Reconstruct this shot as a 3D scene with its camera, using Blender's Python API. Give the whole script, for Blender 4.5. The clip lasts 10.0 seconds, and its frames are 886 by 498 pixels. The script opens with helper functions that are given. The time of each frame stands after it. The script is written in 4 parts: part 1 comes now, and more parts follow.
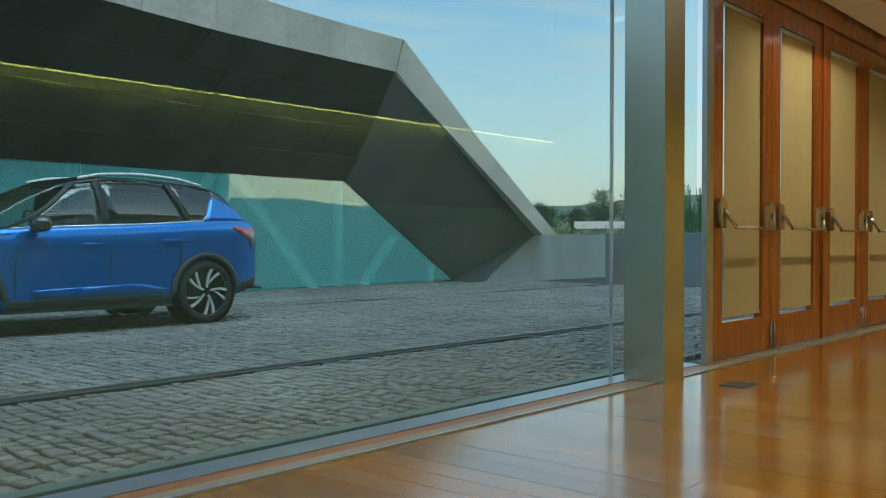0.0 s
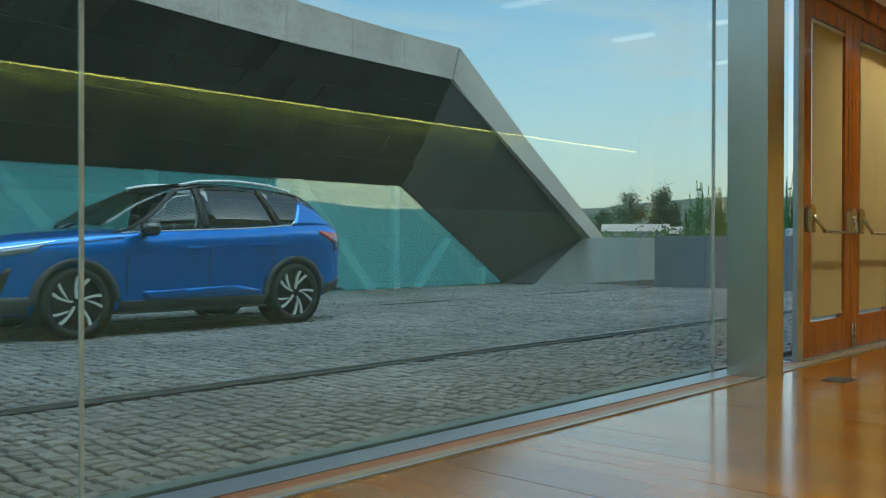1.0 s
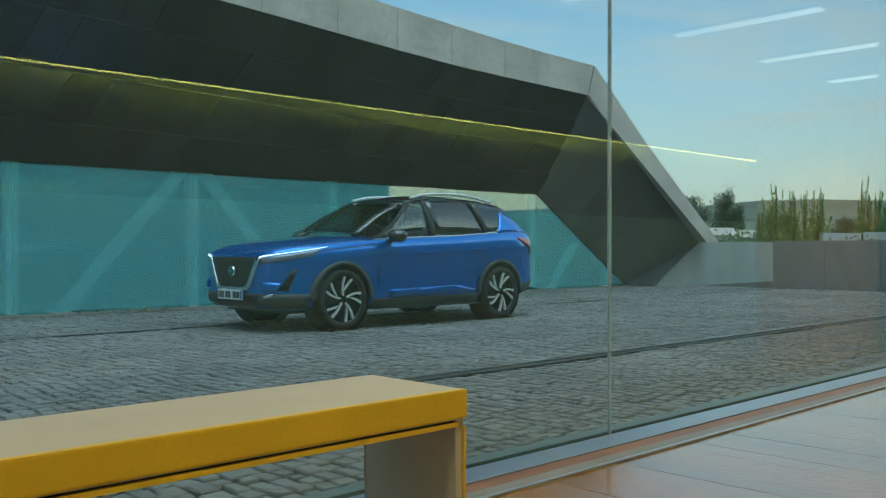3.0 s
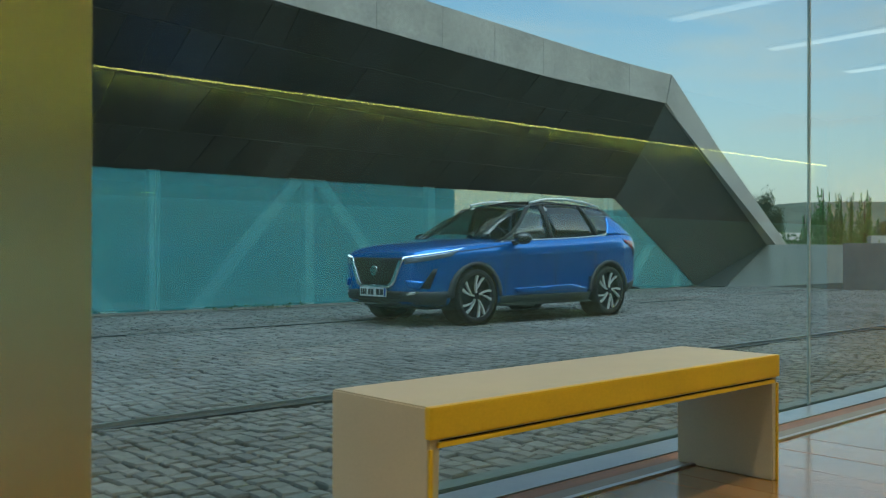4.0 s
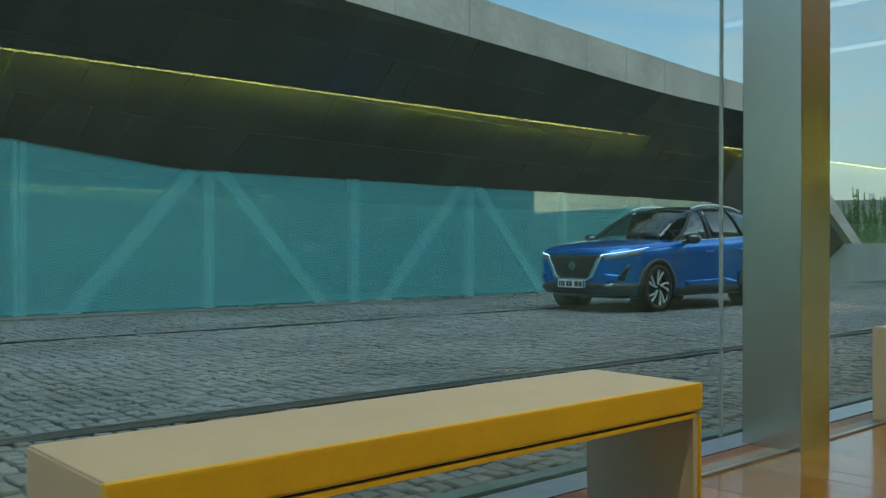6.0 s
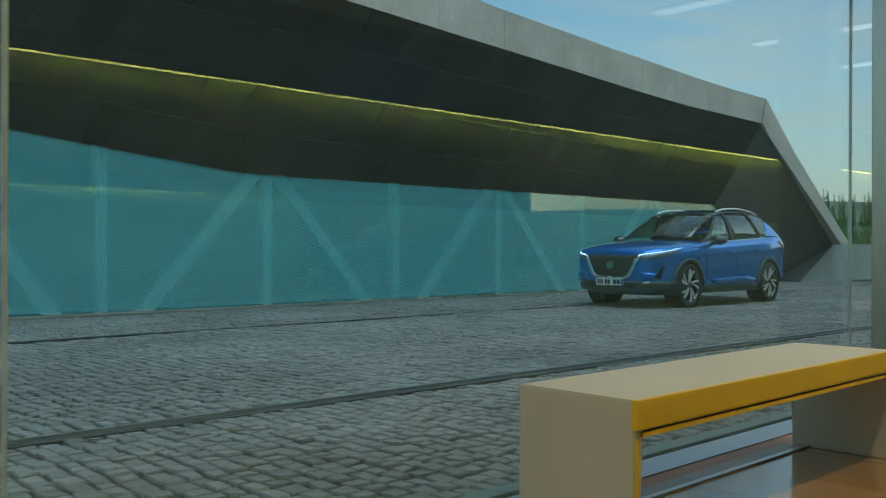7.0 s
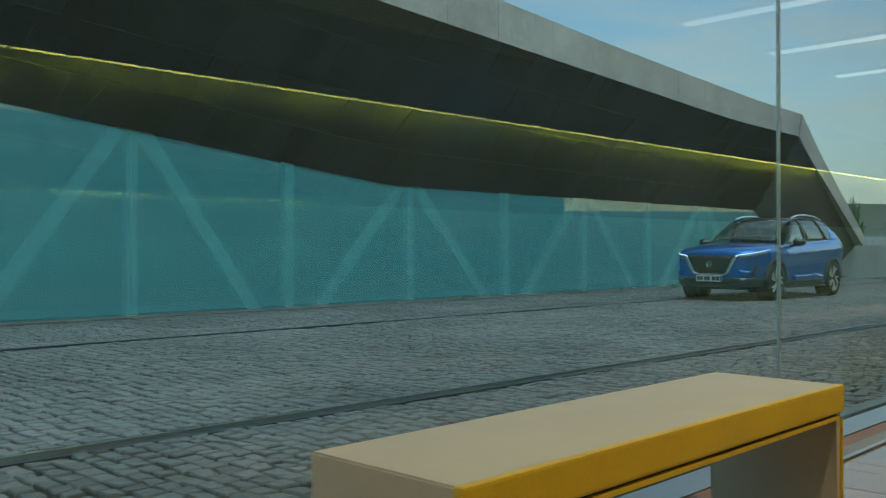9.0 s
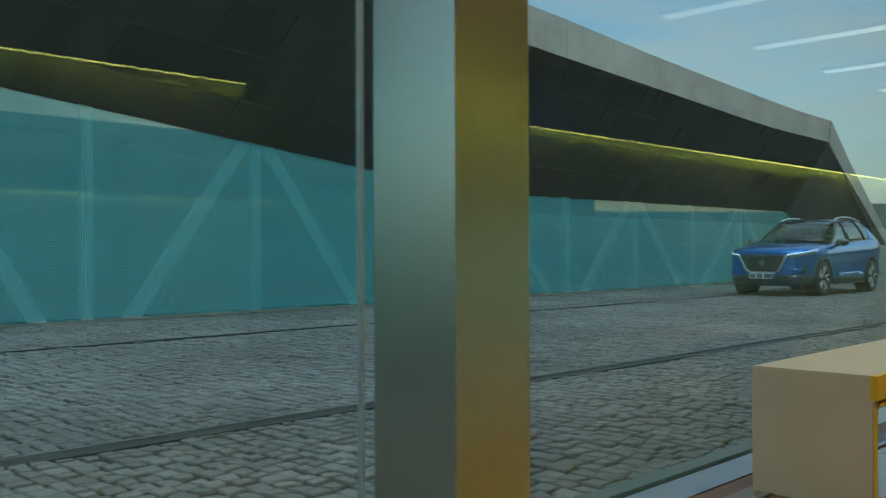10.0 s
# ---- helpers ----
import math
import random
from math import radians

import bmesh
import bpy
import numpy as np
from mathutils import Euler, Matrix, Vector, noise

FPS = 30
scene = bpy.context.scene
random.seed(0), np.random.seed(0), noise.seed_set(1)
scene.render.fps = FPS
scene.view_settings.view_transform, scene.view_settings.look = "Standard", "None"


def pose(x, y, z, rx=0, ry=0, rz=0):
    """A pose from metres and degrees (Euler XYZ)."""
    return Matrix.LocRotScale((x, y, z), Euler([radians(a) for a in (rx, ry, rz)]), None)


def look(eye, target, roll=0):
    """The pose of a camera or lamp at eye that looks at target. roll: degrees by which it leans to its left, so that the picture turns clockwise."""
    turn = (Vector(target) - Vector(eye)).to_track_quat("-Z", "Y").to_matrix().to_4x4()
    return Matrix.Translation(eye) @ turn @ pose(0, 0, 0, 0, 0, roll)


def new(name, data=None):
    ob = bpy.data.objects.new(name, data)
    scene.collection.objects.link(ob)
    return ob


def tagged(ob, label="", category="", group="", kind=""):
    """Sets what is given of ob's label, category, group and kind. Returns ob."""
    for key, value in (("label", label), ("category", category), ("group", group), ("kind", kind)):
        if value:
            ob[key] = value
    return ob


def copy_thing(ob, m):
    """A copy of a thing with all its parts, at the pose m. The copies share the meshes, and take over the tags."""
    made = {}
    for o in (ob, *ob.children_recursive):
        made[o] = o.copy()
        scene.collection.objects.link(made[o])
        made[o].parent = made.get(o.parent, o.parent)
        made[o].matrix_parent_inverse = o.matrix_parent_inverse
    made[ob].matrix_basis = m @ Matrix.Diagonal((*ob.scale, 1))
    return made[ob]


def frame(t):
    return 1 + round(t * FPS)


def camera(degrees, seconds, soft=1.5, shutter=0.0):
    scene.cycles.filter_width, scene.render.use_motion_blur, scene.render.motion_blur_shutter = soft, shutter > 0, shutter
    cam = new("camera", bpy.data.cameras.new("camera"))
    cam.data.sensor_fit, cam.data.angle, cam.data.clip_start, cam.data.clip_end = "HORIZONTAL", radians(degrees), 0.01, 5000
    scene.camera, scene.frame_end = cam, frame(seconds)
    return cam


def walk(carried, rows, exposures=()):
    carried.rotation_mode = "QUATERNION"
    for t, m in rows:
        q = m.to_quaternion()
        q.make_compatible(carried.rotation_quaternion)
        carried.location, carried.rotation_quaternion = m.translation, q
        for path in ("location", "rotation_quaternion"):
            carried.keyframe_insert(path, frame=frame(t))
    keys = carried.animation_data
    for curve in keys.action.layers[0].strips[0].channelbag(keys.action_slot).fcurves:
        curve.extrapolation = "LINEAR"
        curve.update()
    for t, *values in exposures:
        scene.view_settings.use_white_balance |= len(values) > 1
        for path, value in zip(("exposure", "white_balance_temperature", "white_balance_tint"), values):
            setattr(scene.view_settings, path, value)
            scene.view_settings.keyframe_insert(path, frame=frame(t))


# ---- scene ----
cam = camera(51.6, 10.0, soft=1.1, shutter=0.15)
METRES, EYE, TILT, LEAN, TURN = 15.2, 0.927, 0.0, 0.0, 41.2
ROWS = [
    (0.0, 0.0, 0.0, 0.0, 0.0, -0.51, -0.13),
    (0.5, -0.0193, -0.0132, 0.0002, 0.38, -0.42, -0.07),
    (1.0, -0.043, -0.0304, 0.0005, 1.41, -0.34, -0.11),
    (1.5, -0.0672, -0.0495, 0.0008, 2.37, -0.29, -0.06),
    (2.0, -0.097, -0.0743, 0.0012, 2.96, -0.22, -0.14),
    (2.5, -0.1278, -0.1009, 0.0015, 3.55, -0.17, -0.07),
    (4.0, -0.2331, -0.1991, 0.0003, 6.49, 0.05, -0.09),
    (4.5, -0.2688, -0.2347, 0.0003, 6.73, 0.09, -0.07),
    (5.0, -0.3088, -0.2776, 0.0003, 6.96, 0.08, -0.09),
    (5.5, -0.3471, -0.3190, 0.0003, 7.1, 0.03, -0.0),
    (6.0, -0.3871, -0.3633, 0.0003, 7.18, -0.05, -0.09),
    (7.5, -0.5078, -0.4734, 0.0003, 3.8, -0.01, -0.16),
    (8.0, -0.555, -0.5166, 0.0003, 3.36, 0.01, -0.11),
    (8.5, -0.5948, -0.554, 0.0003, 3.23, 0.04, 0.0),
    (9.0, -0.637, -0.5968, 0.0003, 3.17, 0.1, 0.08),
    (9.5, -0.6814, -0.6452, 0.0003, 3.17, 0.1, 0.05),
    (10.0, -0.729, -0.7007, 0.0003, 3.2, 0.15, 0.26),
]
walk(cam, [(t, pose(0, 0, EYE, TILT, LEAN, TURN) @ pose(METRES * x, METRES * y, METRES * z, 90 + pitch, roll, yaw)) for t, x, y, z, yaw, pitch, roll in ROWS],
     exposures=[(0.0, 1.25, 5580, -2), (2.7, 1.2, 5560, -3), (5.5, 1.06, 5530, -3), (9.0, 0.9, 5540, -3), (10.0, 0.88, 5560, -3)])

# ---- world and light ----
def nodes_of(tree):
    tree.nodes.clear()
    def node(kind, **kw):
        n = tree.nodes.new(kind)
        for key, value in kw.items():
            if key in n.inputs:
                n.inputs[key].default_value = value
        return n
    return node


world = bpy.data.worlds.new("dusk")
scene.world = world
world.use_nodes = True
wt = world.node_tree
wn = nodes_of(wt)
sky = wn("ShaderNodeTexSky")
sky.sky_type = "NISHITA"
sky.sun_disc = False
sky.sun_elevation = radians(10)
sky.sun_rotation = radians(48)
sky.air_density, sky.dust_density, sky.ozone_density = 1.0, 1.2, 1.9
wc = wn("ShaderNodeTexCoord")
wmap = wn("ShaderNodeMapping")
wmap.inputs["Scale"].default_value = (1.1, 1.1, 7.0)
wmap.inputs["Rotation"].default_value = (0.12, 0.06, 0.5)
wnoise = wn("ShaderNodeTexNoise", Scale=2.6, Detail=7.0, Roughness=0.62, Distortion=0.4)
wramp = wn("ShaderNodeValToRGB")
wramp.color_ramp.elements[0].position, wramp.color_ramp.elements[1].position = 0.42, 0.72
wramp.color_ramp.elements[0].color, wramp.color_ramp.elements[1].color = (0.13, 0.13, 0.13, 1), (0.85, 0.85, 0.85, 1)
wmix = wn("ShaderNodeMixRGB")
wmix.inputs["Color2"].default_value = (2.80, 2.52, 2.24, 1)
wsep, whor, wmax = wn("ShaderNodeSeparateXYZ"), wn("ShaderNodeMapRange"), wn("ShaderNodeMath")
whor.inputs["From Min"].default_value, whor.inputs["From Max"].default_value = 0.0, 0.30
whor.inputs["To Min"].default_value, whor.inputs["To Max"].default_value = 0.80, 0.0
wmax.operation = "MAXIMUM"
# sunset glow low in the north-east
wdot, wlow, wglow, wamt, wwarm = wn("ShaderNodeVectorMath"), wn("ShaderNodeMapRange"), wn("ShaderNodeMapRange"), wn("ShaderNodeMath"), wn("ShaderNodeMixRGB")
wdot.operation, wamt.operation = "DOT_PRODUCT", "MULTIPLY"
wdot.inputs[1].default_value = (0.5, 0.866, 0.0)
wglow.inputs["From Min"].default_value, wglow.inputs["From Max"].default_value = 0.982, 0.998
wlow.inputs["From Min"].default_value, wlow.inputs["From Max"].default_value = 0.045, 0.16
wlow.inputs["To Min"].default_value, wlow.inputs["To Max"].default_value = 0.9, 0.0
wwarm.inputs["Color2"].default_value = (9.0, 5.2, 1.6, 1)
wbg = wn("ShaderNodeBackground", Strength=0.120)
wout = wn("ShaderNodeOutputWorld")
for a, b in ((wc.outputs["Generated"], wmap.inputs["Vector"]), (wmap.outputs[0], wnoise.inputs["Vector"]),
             (wnoise.outputs[0], wramp.inputs[0]), (wc.outputs["Generated"], wsep.inputs[0]), (wsep.outputs["Z"], whor.inputs["Value"]),
             (whor.outputs[0], wmax.inputs[1]), (wramp.outputs[0], wmax.inputs[0]), (wmax.outputs[0], wmix.inputs[0]), (sky.outputs[0], wmix.inputs[1]),
             (wc.outputs["Generated"], wdot.inputs[0]), (wdot.outputs["Value"], wglow.inputs["Value"]), (wsep.outputs["Z"], wlow.inputs["Value"]),
             (wglow.outputs[0], wamt.inputs[0]), (wlow.outputs[0], wamt.inputs[1]), (wamt.outputs[0], wwarm.inputs[0]), (wmix.outputs[0], wwarm.inputs[1]),
             (wwarm.outputs[0], wbg.inputs[0]), (wbg.outputs[0], wout.inputs[0])):
    wt.links.new(a, b)

sun = new("sun", bpy.data.lights.new("sun", "SUN"))
sun.data.energy, sun.data.angle, sun.data.color = 1.0, radians(60), (0.96, 0.97, 1.0)
sun.matrix_world = look((0, 0, 0), (-0.25, 0.05, -1.0))


# ---- materials ----
def paint(name, color, rough=0.5, metal=0.0, vary=0.12, scale=6.0, grain=60.0, bump=0.15, stretch=(1, 1, 1), coat=0.0,
          dark=None, per_piece=0.0, per_island=0.0, depth=0.01, coat_rough=0.06):
    """A surface with broad stains, fine grain and relief; dark: the colour of the stains."""
    m = bpy.data.materials.new(name)
    m.use_nodes = True
    t = m.node_tree
    n = nodes_of(t)
    L = t.links.new
    out, bsdf = n("ShaderNodeOutputMaterial"), n("ShaderNodeBsdfPrincipled", Roughness=rough, Metallic=metal)
    bsdf.inputs["Coat Weight"].default_value = coat
    bsdf.inputs["Coat Roughness"].default_value = coat_rough
    L(bsdf.outputs[0], out.inputs[0])
    co, mp = n("ShaderNodeTexCoord"), n("ShaderNodeMapping")
    mp.inputs["Scale"].default_value = stretch
    L(co.outputs["Object"], mp.inputs[0])
    big, fine = n("ShaderNodeTexNoise", Scale=scale, Detail=5.0, Roughness=0.6), n("ShaderNodeTexNoise", Scale=grain, Detail=6.0, Roughness=0.65)
    for q in (big, fine):
        L(mp.outputs[0], q.inputs["Vector"])
    add = n("ShaderNodeMath")
    add.operation = "ADD"
    L(big.outputs[0], add.inputs[0])
    L(fine.outputs[0], add.inputs[1])
    rng = n("ShaderNodeMapRange")
    rng.inputs["From Min"].default_value, rng.inputs["From Max"].default_value = 0.7, 1.3
    L(add.outputs[0], rng.inputs["Value"])
    mix = n("ShaderNodeMixRGB")
    d = dark or tuple(c * (1 - 2.2 * vary) for c in color)
    e = tuple(min(1, c * (1 + vary)) for c in color)
    mix.inputs[1].default_value, mix.inputs[2].default_value = (*d, 1), (*e, 1)
    L(rng.outputs[0], mix.inputs[0])
    last = mix.outputs[0]
    if per_piece or per_island:
        src = n("ShaderNodeObjectInfo").outputs["Random"] if per_piece else n("ShaderNodeNewGeometry").outputs["Random Per Island"]
        amount = per_piece or per_island
        hsv = n("ShaderNodeHueSaturation")
        vr = n("ShaderNodeMapRange")
        vr.inputs["To Min"].default_value, vr.inputs["To Max"].default_value = 1 - amount, 1 + amount
        L(src, vr.inputs["Value"])
        L(vr.outputs[0], hsv.inputs["Value"])
        sr = n("ShaderNodeMath")
        sr.operation = "FRACT"
        sm = n("ShaderNodeMath")
        sm.operation = "MULTIPLY"
        sm.inputs[1].default_value = 7.31
        L(src, sm.inputs[0])
        L(sm.outputs[0], sr.inputs[0])
        sx = n("ShaderNodeMapRange")
        sx.inputs["To Min"].default_value, sx.inputs["To Max"].default_value = 1 - amount * 0.8, 1 + amount * 0.6
        L(sr.outputs[0], sx.inputs["Value"])
        L(sx.outputs[0], hsv.inputs["Saturation"])
        L(last, hsv.inputs["Color"])
        last = hsv.outputs[0]
    L(last, bsdf.inputs["Base Color"])
    rr = n("ShaderNodeMapRange")
    rr.inputs["To Min"].default_value, rr.inputs["To Max"].default_value = rough * 0.8, min(1, rough * 1.25)
    L(fine.outputs[0], rr.inputs["Value"])
    L(rr.outputs[0], bsdf.inputs["Roughness"])
    if bump:
        bp = n("ShaderNodeBump", Strength=bump, Distance=depth)
        L(add.outputs[0], bp.inputs["Height"])
        L(bp.outputs[0], bsdf.inputs["Normal"])
    return m


def clear_glass(name, tint, base=0.04, boost=1.0, rough=0.0):
    """Clear thin glass: light passes straight through, and the surface mirrors more the flatter it is seen."""
    m = bpy.data.materials.new(name)
    m.use_nodes = True
    t = m.node_tree
    n = nodes_of(t)
    out, mix = n("ShaderNodeOutputMaterial"), n("ShaderNodeMixShader")
    tr, gl, lw = n("ShaderNodeBsdfTransparent"), n("ShaderNodeBsdfGlossy", Roughness=rough), n("ShaderNodeLayerWeight", Blend=0.5)
    tr.inputs[0].default_value = (*tint, 1)
    power, mul = n("ShaderNodeMath"), n("ShaderNodeMath")
    power.operation, power.inputs[1].default_value = "POWER", 5.0
    mul.operation, mul.use_clamp = "MULTIPLY_ADD", True
    mul.inputs[1].default_value, mul.inputs[2].default_value = (1 - base) * boost, base * boost
    for u, v in ((lw.outputs["Facing"], power.inputs[0]), (power.outputs[0], mul.inputs[0]), (mul.outputs[0], mix.inputs[0]),
                 (tr.outputs[0], mix.inputs[1]), (gl.outputs[0], mix.inputs[2]), (mix.outputs[0], out.inputs[0])):
        t.links.new(u, v)
    return m


def hazed(name, tint, milk, share, base=0.05, boost=1.2):
    """Tinted glass with a milky matt share, a print on G_TEAL and a painted reflection veil on G_FRONT: part
    see-through, mirroring on top.
    """
    m = clear_glass(name, tint, base, boost, 0.0)
    t = m.node_tree
    see = next(q for q in t.nodes if q.type == "BSDF_TRANSPARENT")
    top = next(q for q in t.nodes if q.type == "MIX_SHADER")
    haze, mix = t.nodes.new("ShaderNodeBsdfDiffuse"), t.nodes.new("ShaderNodeMixShader")
    haze.inputs[0].default_value = (*milk, 1)
    mix.inputs[0].default_value = share
    t.links.new(see.outputs[0], mix.inputs[1])
    t.links.new(haze.outputs[0], mix.inputs[2])
    t.links.new(mix.outputs[0], top.inputs[1])
    return m


def glow(name, color, strength):
    m = bpy.data.materials.new(name)
    m.use_nodes = True
    n = nodes_of(m.node_tree)
    out, em = n("ShaderNodeOutputMaterial"), n("ShaderNodeEmission", Strength=strength)
    em.inputs[0].default_value = (*color, 1)
    m.node_tree.links.new(em.outputs[0], out.inputs[0])
    return m


M_STONE = paint("granite_setts", (0.222, 0.218, 0.207), 0.56, vary=0.2, scale=0.5, grain=45, bump=0.35, dark=(0.100, 0.101, 0.090), per_island=0.2, depth=0.006)
M_STONE_P = paint("granite_sett_single", (0.222, 0.218, 0.207), 0.56, vary=0.2, scale=0.5, grain=45, bump=0.35, dark=(0.100, 0.101, 0.090), per_piece=0.2, depth=0.006)
M_JOINT = paint("sandy_joint", (0.03, 0.028, 0.022), 0.95, vary=0.3, scale=3, grain=40, bump=0.6, dark=(0.012, 0.014, 0.008))
M_EARTH = paint("dry_field", (0.095, 0.115, 0.07), 0.95, vary=0.3, scale=0.05, grain=1.5, bump=0.3)
M_CONC = paint("cast_concrete", (0.43, 0.405, 0.37), 0.78, vary=0.16, scale=0.9, grain=14, bump=0.25, per_piece=0.05)
M_CONC_WALL = paint("parapet_concrete", (0.23, 0.265, 0.285), 0.8, vary=0.12, scale=1.6, grain=30, bump=0.25, stretch=(1, 1, 0.5), per_piece=0.06)
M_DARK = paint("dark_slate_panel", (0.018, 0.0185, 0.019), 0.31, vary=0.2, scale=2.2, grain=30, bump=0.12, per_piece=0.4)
# lighter than M_DARK: sky light and reflected haze on the fold, put into colour
M_FOLD = paint("smooth_skylit_slate", (0.085, 0.092, 0.092), 0.32, vary=0.14, scale=1.2, grain=24, bump=0.08, per_piece=0.12)
M_DARK_BACK = paint("dark_backing", (0.015, 0.015, 0.016), 0.8)
M_ROOF = paint("roof_gravel", (0.2, 0.2, 0.19), 0.9)
M_STEEL = paint("brushed_steel", (0.58, 0.545, 0.46), 0.26, metal=1.0, vary=0.015, scale=1.2, grain=0.6, bump=0.0, stretch=(1, 1, 1))
M_ALU = paint("anodised_aluminium", (0.58, 0.60, 0.62), 0.34, metal=1.0, vary=0.06, grain=80, bump=0.03)
M_IRON = paint("drain_iron", (0.085, 0.095, 0.10), 0.5, metal=0.6, vary=0.2, grain=60, bump=0.2)
M_GROOVE = paint("grey_threshold", (0.25, 0.24, 0.21), 0.42, vary=0.1, grain=60, bump=0.08)
M_PLANK = paint("varnished_floorboard", (0.35, 0.160, 0.024), 0.22, vary=0.24, scale=1.4, grain=16, bump=0.10, stretch=(0.7, 9, 1), coat=1.0, coat_rough=0.13, per_piece=0.24, depth=0.004)
M_PLANKS = paint("varnished_floorboards", (0.35, 0.160, 0.024), 0.22, vary=0.24, scale=1.4, grain=16, bump=0.10, stretch=(0.7, 9, 1), coat=1.0, coat_rough=0.13, per_island=0.24, depth=0.004)
for m in (M_PLANK, M_PLANKS):
    next(q for q in m.node_tree.nodes if q.type == "BSDF_PRINCIPLED").inputs["Coat IOR"].default_value = 1.75
M_DOORWOOD = paint("varnished_mahogany", (0.32, 0.095, 0.018), 0.22, vary=0.22, scale=2, grain=18, bump=0.05, stretch=(8, 8, 0.6), coat=0.3)
M_SILLWOOD = paint("worn_sill_wood", (0.27, 0.125, 0.055), 0.4, vary=0.25, scale=2, grain=18, bump=0.05, stretch=(8, 0.6, 8))
M_SILL_OUT = paint("dull_green_sill", (0.11, 0.15, 0.15), 0.45, vary=0.15, grain=60, bump=0.05)
M_BLIND = paint("beige_blind_cloth", (0.42, 0.335, 0.16), 0.85, vary=0.05, scale=2, grain=260, bump=0.1)
M_BENCH_TOP = paint("cream_lacquer", (0.525, 0.475, 0.365), 0.45, vary=0.04, scale=3, grain=90, bump=0.03)
M_BENCH_EDGE = paint("mustard_lacquer", (0.70, 0.45, 0.012), 0.38, vary=0.05, scale=3, grain=90, bump=0.03)
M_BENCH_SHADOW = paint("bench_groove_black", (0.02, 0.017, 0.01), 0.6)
M_PLASTER = paint("grey_plaster", (0.12, 0.13, 0.123), 0.8, vary=0.06, scale=1.2, grain=40, bump=0.06)
M_DADO = paint("pale_wall_panel", (0.38, 0.68, 0.71), 0.7, vary=0.04, scale=1.5, grain=60, bump=0.02)
M_CEIL = paint("white_ceiling", (0.55, 0.54, 0.5), 0.8, vary=0.04)
M_CEILWOOD = paint("ceiling_wood", (0.42, 0.22, 0.07), 0.5, vary=0.2, scale=2, grain=20, stretch=(8, 0.6, 8))
M_HONEY = paint("honey_wood", (0.58, 0.36, 0.10), 0.45, vary=0.15, scale=2, grain=20, bump=0.05, stretch=(6, 6, 0.6))
M_SOFFIT = paint("white_soffit", (0.8, 0.8, 0.78), 0.7, vary=0.05)
M_TEALWALL = paint("teal_inner_wall", (0.10, 0.36, 0.38), 0.7, vary=0.1, scale=0.4, grain=12, bump=0.03)
M_TRUSS = paint("pale_painted_steel", (0.62, 0.74, 0.72), 0.5, vary=0.05, bump=0.02)
M_KERB = paint("kerb_stone", (0.19, 0.18, 0.15), 0.8, vary=0.2, scale=2, grain=30, bump=0.4, per_piece=0.1)
# matt share: the pale veil of hall reflections put into the pane's colour
G_FRONT = hazed("window_glass", (0.885, 0.965, 0.965), (0.45, 0.72, 0.72), 0.022, 0.04, 1.0)
G_EDGE = paint("green_glass_edge", (0.36, 0.45, 0.50), 0.15, vary=0.08, grain=30, bump=0.02)
G_TEAL = hazed("teal_fritted_glass", (0.76, 0.94, 0.95), (0.20, 0.55, 0.58), 0.42, 0.05, 1.2)
E_STRIP = glow("lime_strip_light", (0.82, 0.78, 0.05), 38.0)
E_EDGE = glow("strip_edge_light", (0.9, 0.76, 0.16), 5.0)
E_LAMP = glow("ceiling_tube_light", (1.0, 0.90, 0.74), 0.68)
E_SPOT = glow("downlight_lens", (1.0, 0.82, 0.5), 0.6)
M_TREE_BARK = paint("bark", (0.09, 0.065, 0.045), 0.9, vary=0.3, bump=0.4)


# ---- building blocks ----
def box(bm, x0, x1, y0, y1, z0, z1, bevel=0.0):
    r = bmesh.ops.create_cube(bm, size=1)
    vs = r["verts"]
    bmesh.ops.scale(bm, vec=(x1 - x0, y1 - y0, z1 - z0), verts=vs)
    bmesh.ops.translate(bm, vec=((x0 + x1) / 2, (y0 + y1) / 2, (z0 + z1) / 2), verts=vs)
    if bevel:
        es = {e for v in vs for e in v.link_edges}
        bmesh.ops.bevel(bm, geom=list(es), offset=bevel, segments=2, profile=0.7, affect="EDGES")
    return bm


def mesh_of(name, bm, material, smooth=False):
    me = bpy.data.meshes.new(name)
    bmesh.ops.recalc_face_normals(bm, faces=bm.faces)
    bm.to_mesh(me)
    bm.free()
    for m in (material if isinstance(material, (list, tuple)) else [material]):
        me.materials.append(m)
    if smooth:
        for p in me.polygons:
            p.use_smooth = True
    return me


def part(name, bm, material, parent=None, label="", smooth=False, place=None):
    ob = new(name, mesh_of(name, bm, material, smooth))
    if parent is not None:
        ob.parent = parent
    if place is not None:
        ob.matrix_basis = place
    if label:
        tagged(ob, label)
    return ob


def boxed(name, b, material, parent=None, label="", bevel=0.0):
    return part(name, box(bmesh.new(), *b, bevel), material, parent, label)


def prism(bm, outline, d0, d1, put):
    """A polygon with thickness: put(u, v, d) gives the place of outline point (u, v) at depth d."""
    a = [bm.verts.new(put(u, v, d0)) for u, v in outline]
    b = [bm.verts.new(put(u, v, d1)) for u, v in outline]
    bm.faces.new(a)
    bm.faces.new(b[::-1])
    k = len(outline)
    for i in range(k):
        j = (i + 1) % k
        bm.faces.new((a[i], b[i], b[j], a[j]))
    return bm


